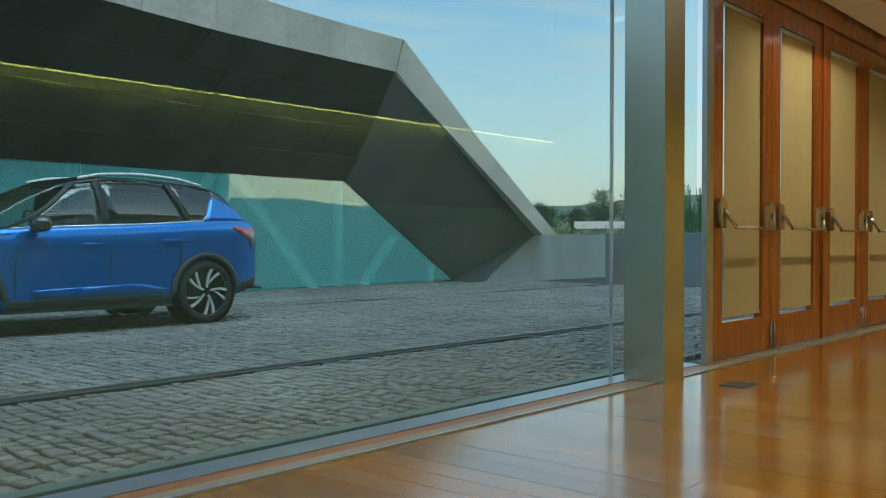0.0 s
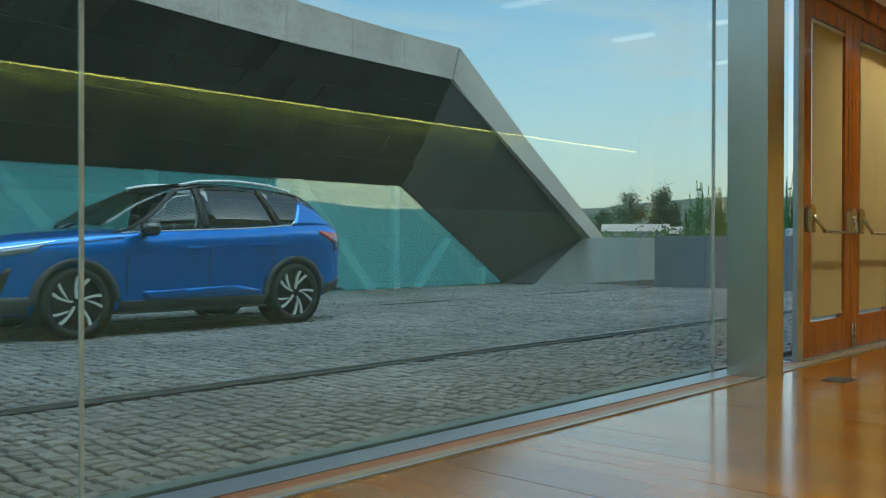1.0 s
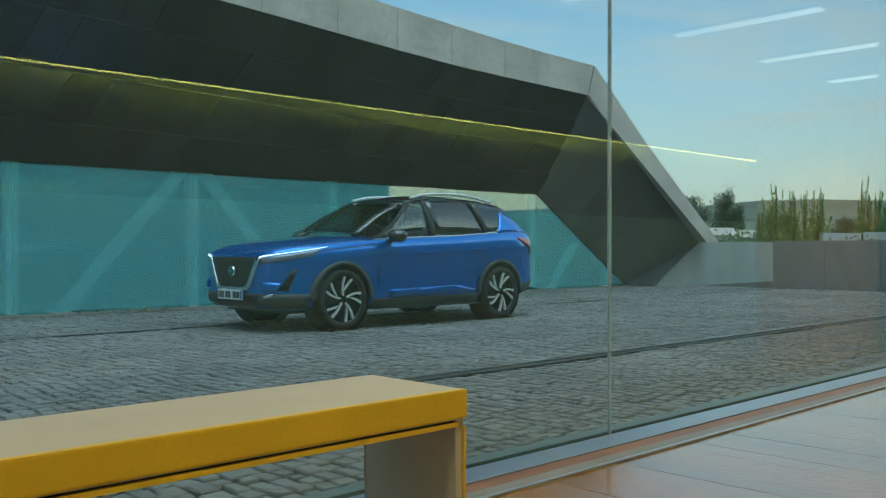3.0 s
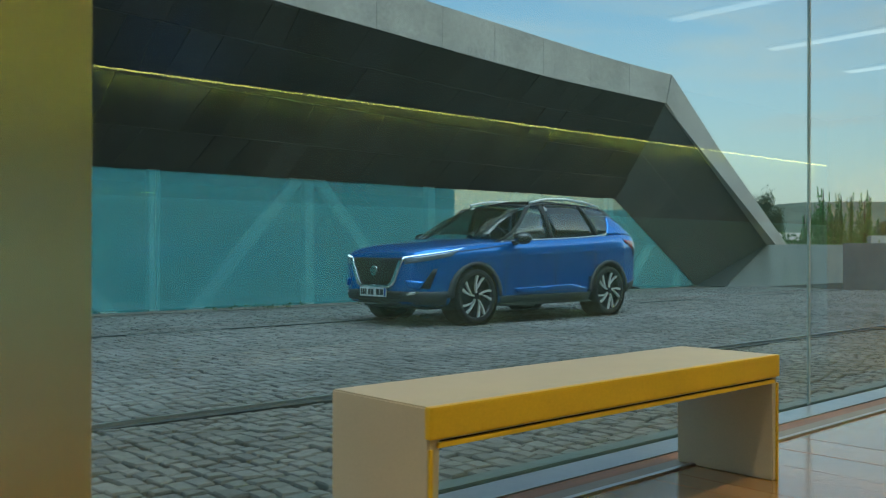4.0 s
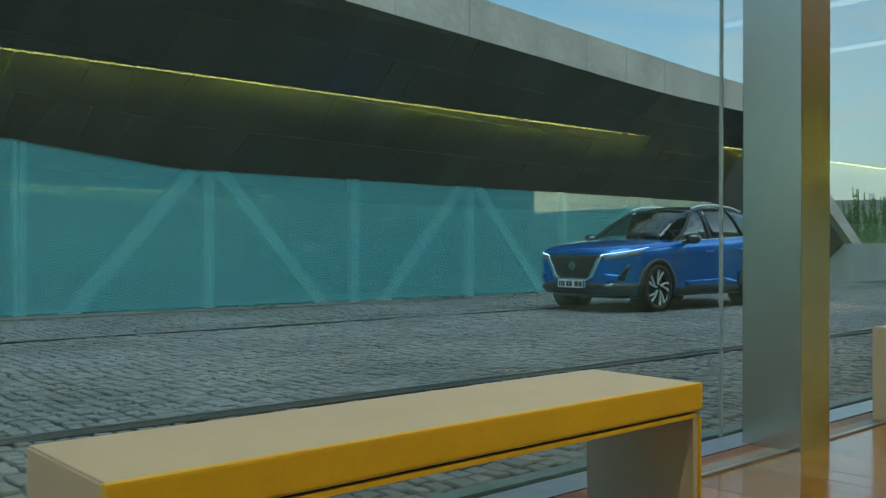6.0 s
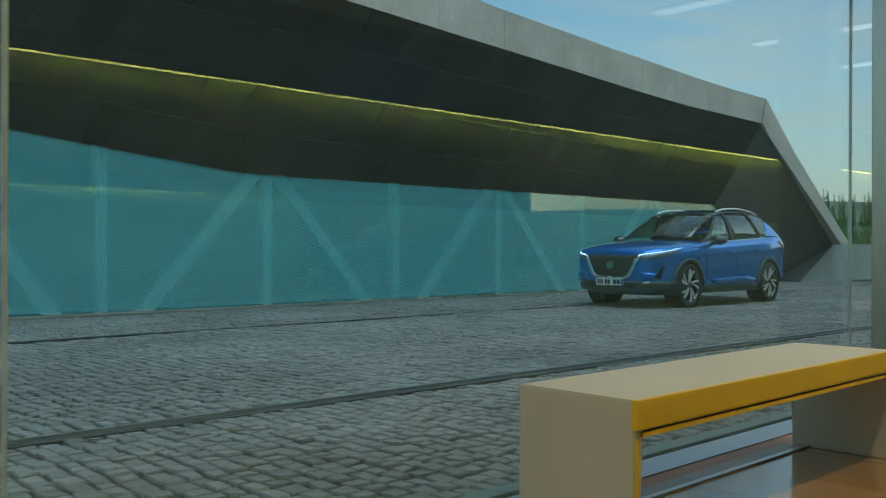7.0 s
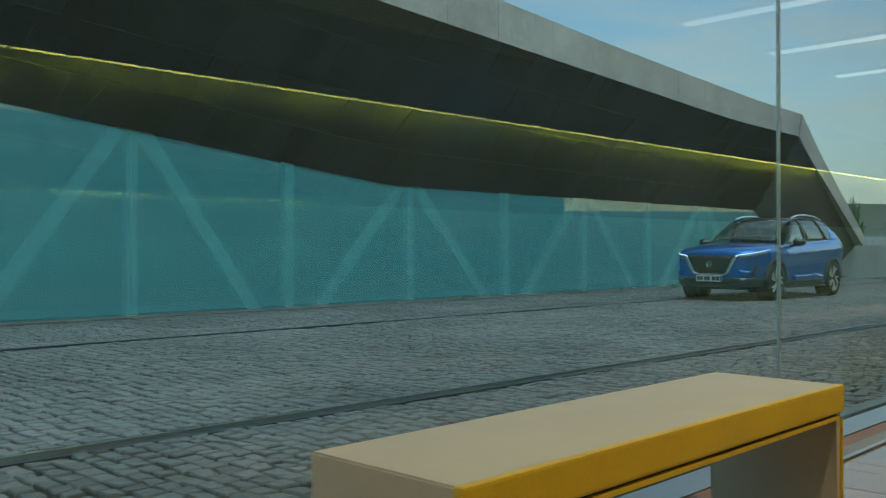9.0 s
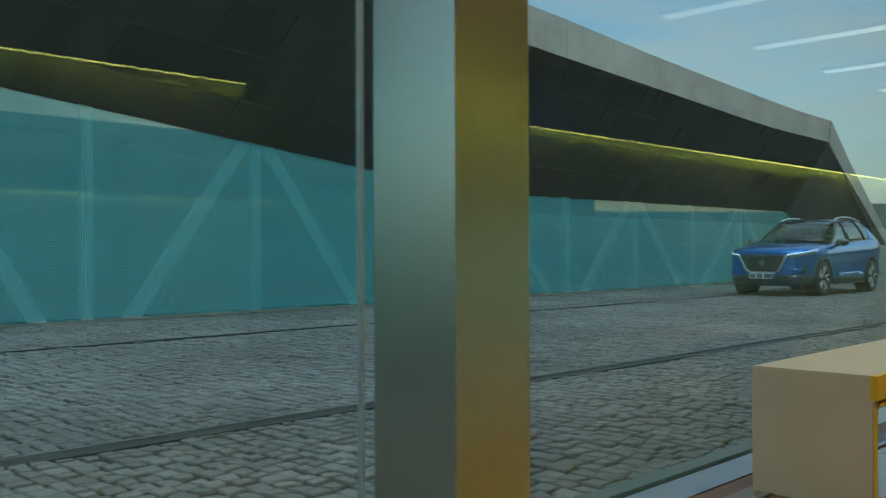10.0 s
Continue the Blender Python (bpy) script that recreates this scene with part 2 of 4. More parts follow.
def tube(bm, a, b, r0, r1=None, seg=10):
    a, b = Vector(a), Vector(b)
    r1 = r0 if r1 is None else r1
    q = (b - a).to_track_quat("Z", "Y").to_matrix().to_4x4()
    bmesh.ops.create_cone(bm, cap_ends=True, segments=seg, radius1=r0, radius2=r1, depth=(b - a).length,
                          matrix=Matrix.Translation((a + b) / 2) @ q)
    return bm


def empty(name, m=None):
    ob = new(name)
    ob.empty_display_size = 0.1
    if m is not None:
        ob.matrix_basis = m
    return ob


GLASS_X = -3.26
JOINTS = (5.47, 0.71, -4.0, -8.875, -13.66, -18.4)

# ---- ground and court ----
bm = bmesh.new()
bmesh.ops.create_grid(bm, x_segments=60, y_segments=60, size=1500)
for v in bm.verts:
    far = max(0.0, math.hypot(v.co.x, v.co.y) - 160)
    v.co.z = -0.045 if far == 0 else -0.045 + min(50, far * 0.06) * (0.75 + 0.5 * noise.noise(v.co * 0.004))
tagged(part("ground", bm, M_EARTH, smooth=True), "dry grassy land rising to low hills far off", "ground", kind="structure")
court = boxed("pavement", (-14.6, -3.30, -19, 24, -0.30, -0.034), M_JOINT)
tagged(court, "forecourt of grey granite setts with dark sandy joints", "pavement", kind="structure")

# drain slot in the paving
drain = empty("drain_channel", pose(-5.41, 0, 0, 0, 0, -0.65))
boxed("channel_bed", (-0.08, 0.08, -19, 17, -0.034, -0.018), M_IRON, drain)
boxed("channel_rim", (-0.092, -0.072, -19, 17, -0.034, 0.001), M_ALU, drain, "worn metal rim")
boxed("channel_rim", (0.072, 0.092, -19, 17, -0.034, 0.001), M_IRON, drain)
tagged(drain, "long dark metal drain slot let into the setts", "drain", kind="structure")
gutter = boxed("gutter_line", (-10.39, -10.33, -19, 17, -0.036, 0.003), M_IRON)
tagged(gutter, "narrow dark gutter line across the setts", "gutter", kind="structure")

# ---- opposite building ----
FX, GX = -12.4, -13.7      # face of the concrete band, plane of the recessed glass
RIM_TOP = [(-24.0, 6.98), (-0.5, 5.585), (3.0, 5.33), (6.0, 5.155), (9.0, 4.99), (10.8, 4.90), (13.0, 4.86)]
RIM_LOW = [(-24.0, 6.10), (-3.5, 4.985), (0.2, 4.765), (4.5, 4.52), (6.7, 4.385), (9.1, 4.26), (12.75, 4.20)]


def along(table, y):
    """Height of an edge at y, straight between the knots of its table."""
    for (y0, z0), (y1, z1) in zip(table, table[1:]):
        if y <= y1 or y1 == table[-1][0]:
            return z0 + (z1 - z0) * (y - y0) / (y1 - y0)


top_z = lambda y: along(RIM_TOP, y)
bot_z = lambda y: along(RIM_LOW, y)
def glass_z(y):
    return 2.12 if y > -1.9 else 2.12 + 0.108 * (-1.9 - y)


Y0 = -24.0
museum = empty("museum_building", pose(0, 0, 0))
tagged(museum, "low dark slate building with a folded pale concrete rim", "building")
bm = bmesh.new()
# massive core behind the rim
prism(bm, [*((y, z - 0.04) for y, z in RIM_TOP[:-1]), (12.85, 4.80), (18.3, 1.06), (18.3, 0), (16.05, 0), (12.62, 2.12), (-1.9, 2.12), (Y0, glass_z(Y0))], GX - 0.35, -30,
      lambda u, v, d: (d, u, v))
part("core", bm, M_DARK_BACK, museum)
bm = bmesh.new()
prism(bm, [*((y, z - 0.02) for y, z in RIM_TOP[:-1]), (12.88, 4.83), (18.35, 1.08), (17.75, 1.08), (12.68, 4.225), *((y, z + 0.02) for y, z in RIM_LOW[-2::-1])], FX - 0.03, -14.1, lambda u, v, d: (d, u, v))
part("rim_core", bm, M_CONC, museum)


def slab(name, corners, thick, material, parent, gap=0.006):
    """A flat panel through four corners, drawn in a little from its neighbours, with real thickness."""
    c = [Vector(p) for p in corners]
    mid = sum(c, Vector()) / len(c)
    nrm = (c[1] - c[0]).cross(c[-1] - c[0]).normalized()
    if nrm.x < 0:
        nrm = -nrm
    bm = bmesh.new()
    shrink = [p + (mid - p).normalized() * gap * 1.4 for p in c]
    a = [bm.verts.new(p) for p in shrink]
    b = [bm.verts.new(p - nrm * thick) for p in shrink]
    bm.faces.new(a)
    bm.faces.new(b[::-1])
    for i in range(len(c)):
        j = (i + 1) % len(c)
        bm.faces.new((a[i], b[i], b[j], a[j]))
    return part(name, bm, material, parent)


rnd = random.Random(4)
# concrete panels of the rim: upright joints, some split across
ys = [12.78]
while ys[-1] > -20:
    ys.append(ys[-1] - rnd.uniform(1.25, 1.75))
for i, (y1, y0) in enumerate(zip(ys, ys[1:])):
    ya, yb = (13.0, y0) if i == 0 else (y1, y0)
    lo = lambda y, f: (FX, y, bot_z(min(y, 12.7)) + f * (top_z(y) - bot_z(min(y, 12.7))))
    cuts = [0, 1] if i % 3 else [0, 0.66, 1]
    for f0, f1 in zip(cuts, cuts[1:]):
        slab("concrete_panel", [lo(y1, f0), lo(ya, f1) if f1 == 1 else lo(y1, f1), lo(y0, f1), lo(y0, f0)], 0.05, M_CONC, museum, 0.003)
# sloping leg of the rim
for k in range(4):
    f0, f1 = k / 4, (k + 1) / 4
    o = lambda f: (FX - 0.25 * f, 13.0 + 5.4 * f, 4.86 - 3.76 * f)
    q = lambda f: (FX - 0.25 * f, 12.78 + 5.0 * f, 4.20 - 3.09 * f)
    slab("concrete_panel", [q(f0), o(f0), o(f1), q(f1)], 0.05, M_CONC, museum, 0.003)

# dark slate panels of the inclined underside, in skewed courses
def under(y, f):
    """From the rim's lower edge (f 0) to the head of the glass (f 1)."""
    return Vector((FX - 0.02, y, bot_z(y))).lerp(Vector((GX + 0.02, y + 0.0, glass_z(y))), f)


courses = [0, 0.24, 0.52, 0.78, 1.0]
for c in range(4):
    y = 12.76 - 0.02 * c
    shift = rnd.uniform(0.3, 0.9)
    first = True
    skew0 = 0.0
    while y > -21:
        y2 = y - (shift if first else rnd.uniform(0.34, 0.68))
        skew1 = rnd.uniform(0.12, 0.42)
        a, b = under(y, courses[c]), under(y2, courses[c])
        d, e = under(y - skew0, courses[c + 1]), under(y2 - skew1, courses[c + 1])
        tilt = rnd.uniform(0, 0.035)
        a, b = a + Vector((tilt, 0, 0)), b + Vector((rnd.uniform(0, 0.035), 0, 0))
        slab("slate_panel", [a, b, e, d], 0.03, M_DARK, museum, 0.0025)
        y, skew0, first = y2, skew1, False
# folded dark facets at the building's end, paler in colour where sky light falls
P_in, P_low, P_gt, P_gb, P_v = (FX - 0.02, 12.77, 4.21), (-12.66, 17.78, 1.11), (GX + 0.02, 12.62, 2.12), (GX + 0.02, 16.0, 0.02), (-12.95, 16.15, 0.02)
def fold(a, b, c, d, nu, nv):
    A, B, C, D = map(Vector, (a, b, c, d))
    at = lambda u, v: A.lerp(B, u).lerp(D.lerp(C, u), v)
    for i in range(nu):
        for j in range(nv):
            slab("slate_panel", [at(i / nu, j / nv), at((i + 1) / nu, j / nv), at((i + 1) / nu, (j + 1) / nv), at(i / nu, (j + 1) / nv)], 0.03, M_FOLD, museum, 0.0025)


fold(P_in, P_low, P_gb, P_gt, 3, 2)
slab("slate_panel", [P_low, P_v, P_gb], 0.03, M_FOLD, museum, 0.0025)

# teal glass front with the steel truss behind it
pane_y = [16.0, 12.6]
while pane_y[-1] > -22:
    pane_y.append(pane_y[-1] - 2.79)
for y1, y0 in zip(pane_y, pane_y[1:]):
    bm = bmesh.new()
    if y1 > 12.7:
        prism(bm, [(y0, 0.03), (y1, 0.03), (y0, 2.12)], GX, GX - 0.02, lambda u, v, d: (d, u, v))
    else:
        prism(bm, [(y0 + 0.006, 0.03), (y1 - 0.006, 0.03), (y1 - 0.006, glass_z(y1)), (y0 + 0.006, glass_z(y0))], GX, GX - 0.02, lambda u, v, d: (d, u, v))
    p = part("glass_pane", bm, G_TEAL, museum, "teal tinted mirroring glass")
    p.visible_shadow = False
bm = bmesh.new()
prism(bm, [(Y0, -0.02), (16.2, -0.02), (16.2, 2.1), (-1.9, 2.3), (Y0, 4.4)], GX - 2.6, GX - 2.7, lambda u, v, d: (d, u, v))
part("inner_wall", bm, M_TEALWALL, museum)
boxed("inner_floor", (GX - 2.6, GX - 0.03, Y0, 16.0, -0.02, 0.0), M_TEALWALL, museum)
edge_z = lambda y: 2.12 - 0.615 * (y - 12.6)     # slanting end of the glass
for k in range(-8, 6):
    yv = 1.46 + 2.78 * k
    zt = glass_z(yv) + 0.05 if yv < 12.65 else edge_z(yv) - 0.03
    boxed("truss_post", (GX - 0.22, GX - 0.08, yv - 0.085, yv + 0.085, 0, zt), M_TRUSS, museum)
    if k % 2:
        for q in (-1, 1):
            y_a, y_b, z_a = yv + q * 0.18, yv + q * 2.1, zt
            if k == 5:
                if q > 0:
                    continue
                y_a, z_a = 14.2, edge_z(14.33)
            bm = bmesh.new()
            prism(bm, [(y_a - 0.13, z_a), (y_a + 0.13, z_a), (y_b + 0.13, 0), (y_b - 0.13, 0)], GX - 0.20, GX - 0.10, lambda u, v, d: (d, u, v))
            part("truss_brace", bm, M_TRUSS, museum)
kerb = empty("kerb_strip")
for k in range(20):
    boxed("kerb_stone", (GX + 0.02, GX + 0.42, -21 + k * 1.85, -21 + k * 1.85 + 1.842, -0.1, 0.006 + 0.006 * rnd.random()), M_KERB, kerb, bevel=0.012)
tagged(kerb, "flush rough stone edging along the teal glass", "kerb", kind="structure")

# parapets round the court
side_wall = empty("parapet_side")
bm = bmesh.new()
prism(bm, [(16.15, -0.05), (26, -0.05), (26, 1.10), (17.80, 1.10)], -12.93, -13.25, lambda u, v, d: (d, u, v))
part("wall_body", bm, M_CONC_WALL, side_wall)
tagged(side_wall, "smooth pale concrete parapet with a slanting end", "parapet wall", kind="structure")
end_wall = empty("parapet_end")
for k in range(12):
    boxed("wall_panel", (-10.55 + k * 1.22, -10.55 + k * 1.22 + 1.212, 17.45, 17.8, -0.05, 1.10), M_CONC_WALL, end_wall, bevel=0.008)
boxed("wall_coping", (-10.55, 4.2, 17.5, 17.75, 1.095, 1.104), M_CONC_WALL, end_wall)
tagged(end_wall, "chest-high concrete parapet of upright panels", "parapet wall", kind="structure")

# ---- hall: floor, walls, ceiling ----
Y_BACK, Y_END, X_WALL, CEIL = -19.0, 17.2, 4.3, 4.06
floor = boxed("floor", (-3.30, X_WALL, Y_BACK, Y_END, -0.30, -0.022), M_PLASTER)
tagged(floor, "polished reddish wooden plank floor with glossy varnish", "floor", kind="structure")
tagged(boxed("wall_east", (X_WALL, X_WALL + 0.25, Y_BACK, Y_END, -0.3, CEIL + 0.2), M_PLASTER), "plain grey plaster wall with a light strip", "wall", kind="structure")
tagged(boxed("wall_south", (-3.30, X_WALL, Y_BACK - 0.25, Y_BACK, -0.3, CEIL + 0.2), M_PLASTER), "plain grey plaster wall", "wall", kind="structure")
# north wall is unseen; its honey colour stands in for yellow light on the columns
tagged(boxed("wall_north", (-3.10, X_WALL, Y_END, Y_END + 0.25, -0.3, CEIL + 0.2), M_HONEY), "unseen end wall, honey tone standing in for yellow light", "wall", kind="structure")
tagged(boxed("ceiling", (-3.45, X_WALL + 0.25, Y_BACK - 0.25, Y_END + 0.25, CEIL, CEIL + 0.25), M_CEIL), "pale ceiling with slim tube lights", "ceiling", kind="structure")

# pale panels along the foot of the wall
PANEL_Z = 1.54
dado = empty("wall_panelling", pose(X_WALL, 0, 0))
for k in range(25):
    y0 = -18.9 + k * 1.44
    boxed("wall_panel", (-0.045, -0.003, y0, y0 + 1.432, 0.02, PANEL_Z), M_DADO, dado, bevel=0.004)
tagged(dado, "pale blue-green panels along the hall wall", "wall panelling", kind="structure")

# light strip high on the wall, in lengths
cover = empty("wall_light", pose(X_WALL - 0.09, 0, 2.93))
for k in range(12):
    y0 = -18.6 + k * 2.95
    boxed("light_tube", (-0.055, -0.035, y0 + 0.03, y0 + 2.92, 0.006, 0.024), E_STRIP, cover, "lime yellow glowing tube")
    boxed("light_shelf", (-0.09, 0.085, y0, y0 + 2.945, 0.034, 0.05), M_DARK_BACK, cover)
    boxed("light_lip", (-0.098, -0.088, y0, y0 + 2.945, -0.016, 0.034), M_DARK_BACK, cover)
    boxed("diffuser_edge", (-0.101, -0.098, y0 + 0.02, y0 + 2.92, -0.006, 0.013), E_EDGE, cover, "thin amber light line")
tagged(cover, "long lime yellow light strip along the wall", "wall light")

# tube lights under the ceiling
lamp = empty("ceiling_light", pose(0.1, -17.7, CEIL - 0.05))
boxed("housing", (-1.08, 1.08, -0.12, 0.12, 0.0, 0.048), M_ALU, lamp, bevel=0.006)
boxed("tube", (-1.05, 1.05, -0.095, 0.095, -0.02, 0.002), E_LAMP, lamp, "warm white diffuser", bevel=0.008)
tagged(lamp, "slim warm white tube light under the ceiling", "ceiling light", group="ceiling lights")
for k in range(1, 13):
    copy_thing(lamp, pose(0.1, -17.75 + 2.63 * k, CEIL - 0.05))

# recessed downlights
down = empty("downlight", pose(-1.6, -15.2, CEIL))
bm = bmesh.new()
bmesh.ops.create_cone(bm, cap_ends=True, segments=24, radius1=0.075, radius2=0.085, depth=0.03, matrix=Matrix.Translation((0, 0, -0.014)))
part("trim_ring", bm, M_ALU, down)
bm = bmesh.new()
bmesh.ops.create_cone(bm, cap_ends=True, segments=24, radius1=0.055, radius2=0.055, depth=0.006, matrix=Matrix.Translation((0, 0, -0.031)))
part("lens", bm, E_SPOT, down, "warm glowing lens")
tagged(down, "small round recessed warm downlight", "downlight", group="downlights")
# the x 2.6 row runs on, unseen, to light the honey end wall
spots = [(-1.6, -15.2), *((-1.6, -15.2 + 4.75 * k) for k in range(1, 7)), *((2.6, -10.4 + 6.5 * k) for k in range(5))]
for k, (x, y) in enumerate(spots):
    if k:
        copy_thing(down, pose(x, y, CEIL))
    beam = new("downlight_beam", bpy.data.lights.new("downlight_beam", "SPOT"))
    beam.data.energy, beam.data.spot_size, beam.data.spot_blend = 160, radians(125), 0.6
    beam.data.color, beam.data.shadow_soft_size = (1.0, 0.80, 0.52), 0.06
    beam.location = (x, y, CEIL - 0.05)

# threshold strips along the glass
sill = empty("threshold", pose(0, 0, 0))
boxed("metal_sill", (-3.245, -3.075, Y_BACK, 6.45, -0.03, 0.006), M_ALU, sill, "blue-grey metal sill", bevel=0.002)
boxed("wood_strip", (-3.072, -2.985, Y_BACK, 12.6, -0.03, 0.001), M_SILLWOOD, sill, "reddish wood strip")
boxed("channel", (-2.982, -2.90, Y_BACK, 12.6, -0.03, 0.003), M_GROOVE, sill, "grey grooved channel")
boxed("channel_edge", (-2.897, -2.872, Y_BACK, 12.6, -0.03, 0.009), M_ALU, sill, "bright metal edge")
boxed("outer_sill", (-3.36, -3.275, Y_BACK, 6.45, -0.05, 0.012), M_SILL_OUT, sill, "dull green sill edge")
tagged(sill, "metal and wood threshold strips under the glass wall", "threshold", kind="structure")

# glass wall
H_GLASS = CEIL
glazing = empty("window_1", pose(GLASS_X, 0, 0))
ends = [6.38, *JOINTS]
for y1, y0 in zip(ends, ends[1:]):
    p = boxed("pane", (-0.006, 0.006, y0 + 0.008, y1 - 0.008, 0.004, H_GLASS), G_FRONT, glazing, "large clear glass pane")
    p.visible_shadow = False
p = boxed("return_pane", (0.008, 0.168, 6.405, 6.415, 0.004, H_GLASS), G_FRONT, glazing, "narrow clear glass return")
p.visible_shadow = False
for y in JOINTS[1:5]:
    boxed("glass_joint", (-0.007, 0.008, y - 0.007, y + 0.007, 0.004, H_GLASS), G_EDGE, glazing, "pale green glass edge")
boxed("glass_joint", (-0.010, 0.010, 5.462, 5.478, 0.004, H_GLASS), G_EDGE, glazing, "pale green glass edge")
tagged(glazing, "tall frameless glass wall with green edges", "glass wall", kind="structure")

# columns
col = empty("column", pose(-2.97, 5.392, 0))
boxed("shaft", (-0.145, 0.150, 0, 0.277, 0.0, CEIL), M_STEEL, col, bevel=0.004)
boxed("foot_plate", (-0.148, 0.153, -0.003, 0.280, -0.02, 0.006), M_STEEL, col)
tagged(col, "square column clad in brushed stainless steel", "column", group="columns along the glass")
for y in (-4.048, -13.74):
    copy_thing(col, pose(-2.97, y, 0))

# benches
def bench(x0, x1, y0, y1, label, h=0.485):
    b = empty("bench", pose((x0 + x1) / 2, (y0 + y1) / 2, 0))
    w, l, th, leg = (x1 - x0) / 2, (y1 - y0) / 2, 0.088, 0.035
    bm = bmesh.new()
    prism(bm, [(-l, 0), (-l + leg, 0), (-l + leg, h - th), (l - leg, h - th), (l - leg, 0), (l, 0), (l, h), (-l, h)], -w, w - 0.006, lambda u, v, d: (d, u, v))
    bmesh.ops.bevel(bm, geom=list(bm.edges), offset=0.005, segments=2, affect="EDGES")
    part("seat_shell", bm, M_BENCH_TOP, b)
    boxed("front_edge", (w - 0.020, w + 0.006, -l - 0.002, l + 0.002, h - th, h + 0.001), M_BENCH_EDGE, b, "mustard yellow edge band", bevel=0.007)
    boxed("shadow_gap", (w - 0.05, w - 0.008, -l + leg, l - leg, h - th - 0.011, h - th + 0.002), M_BENCH_SHADOW, b)
    boxed("lower_rail", (w - 0.03, w + 0.002, -l + leg - 0.004, l - leg + 0.004, h - th - 0.024, h - th - 0.010), M_BENCH_EDGE, b, "thin mustard rail")
    for s in (-1, 1):
        boxed("leg_edge", (w - 0.007, w + 0.002, s * (l - 0.005) - 0.005, s * (l - 0.005) + 0.005, 0, h - th - 0.026), M_BENCH_EDGE, b, "mustard yellow leg edge")
    return tagged(b, label, "bench", group="benches along the glass")


bench(-2.96, -2.51, -2.985, -1.095, "cream bench with a mustard yellow front on wooden floor", 0.508)
bench(-2.96, -2.50, -7.36, -5.36, "cream bench with a mustard yellow front on wooden floor")
bench(-2.95, -2.49, -11.95, -10.1, "cream bench with a mustard yellow front on wooden floor")

# ---- doors ----
DX = -3.06
jamb = empty("door_frame")
boxed("steel_post", (DX + 0.005, DX + 0.045, 6.42, 6.535, 0, CEIL), M_ALU, jamb, "grey metal post")
boxed("head", (DX - 0.08, DX + 0.06, 6.54, 12.6, 2.98, 3.10), M_DOORWOOD, jamb)
boxed("transom_panel", (DX - 0.06, DX + 0.03, 6.54, 12.6, 3.10, CEIL), M_DOORWOOD, jamb)
boxed("soffit_light_panel", (DX + 0.07, DX + 0.50, 7.6, 12.6, 3.18, 3.22), M_SOFFIT, jamb, "pale grey soffit panel")
boxed("soffit_fascia", (DX + 0.50, DX + 0.56, 7.2, 12.6, 3.16, 3.52), M_HONEY, jamb, "honey wood fascia")
boxed("mullion", (DX - 0.07, DX + 0.05, 8.905, 8.965, 0, 2.98), M_DOORWOOD, jamb)
boxed("track", (DX - 0.10, DX + 0.06, 6.54, 12.6, -0.02, 0.010), M_GROOVE, jamb, "worn metal door track")
tagged(jamb, "varnished reddish wood door frame with metal post", "door frame", kind="structure")


def door(y0, y1, latch, label):
    d = empty("door", pose(DX, y0, 0))
    w = y1 - y0
    for a, b in ((0, 0.185), (w - 0.185, w)):
        boxed("stile", (-0.04, 0.03, a, b, 0.015, 2.975), M_DOORWOOD, d, bevel=0.004)
    boxed("bottom_rail", (-0.04, 0.028, 0.187, w - 0.187, 0.015, 0.30), M_DOORWOOD, d, bevel=0.004)
    boxed("top_rail", (-0.04, 0.028, 0.187, w - 0.187, 2.79, 2.975), M_DOORWOOD, d, bevel=0.004)
    g = boxed("pane", (-0.012, -0.004, 0.187, w - 0.187, 0.30, 2.79), G_FRONT, d)
    g.visible_shadow = False
    bl = boxed("blind", (0.004, 0.008, 0.262, w - 0.195, 0.345, 2.78), M_BLIND, d, "beige roller blind")
    boxed("blind_rod", (0.000, 0.016, 0.222, w - 0.195, 0.335, 0.350), M_BLIND, bl)
    bm = bmesh.new()
    tube(bm, (0.014, 0.20, 2.765), (0.014, w - 0.19, 2.765), 0.018, seg=12)
    part("blind_roller", bm, M_ALU, bl, smooth=True)
    bar = empty("panic_bar")
    bar.parent = d
    for a, s in ((0.10, 1), (w - 0.10, -1)):
        bm = bmesh.new()
        prism(bm, [(-0.05, -0.11), (0.05, -0.11), (0.065, -0.06), (0.065, 0.08), (0.03, 0.115), (-0.03, 0.115), (-0.065, 0.08), (-0.065, -0.06)], 0.03, 0.085,
              lambda u, v, q: (q, a + u, 1.14 + v))
        bmesh.ops.bevel(bm, geom=list(bm.edges), offset=0.008, segments=2, affect="EDGES")
        part("latch_box", bm, M_STEEL, bar, "brushed metal latch box")
        bm = bmesh.new()
        tube(bm, (0.085, a, 1.17), (0.135, a + s * 0.10, 1.035), 0.017, 0.014)
        part("arm", bm, M_STEEL, bar, smooth=True)
    bm = bmesh.new()
    tube(bm, (0.135, 0.19, 1.035), (0.135, w - 0.19, 1.035), 0.013)
    part("push_bar", bm, M_STEEL, bar, "slim metal push bar", smooth=True)
    bm = bmesh.new()
    tube(bm, (0.045, w - 0.03 if latch else 0.03, 0.02), (0.045, w - 0.03 if latch else 0.03, 0.24), 0.011)
    part("floor_bolt", bm, M_STEEL, d, smooth=True)
    return tagged(d, label, "door", group="glazed doors", kind="structure")


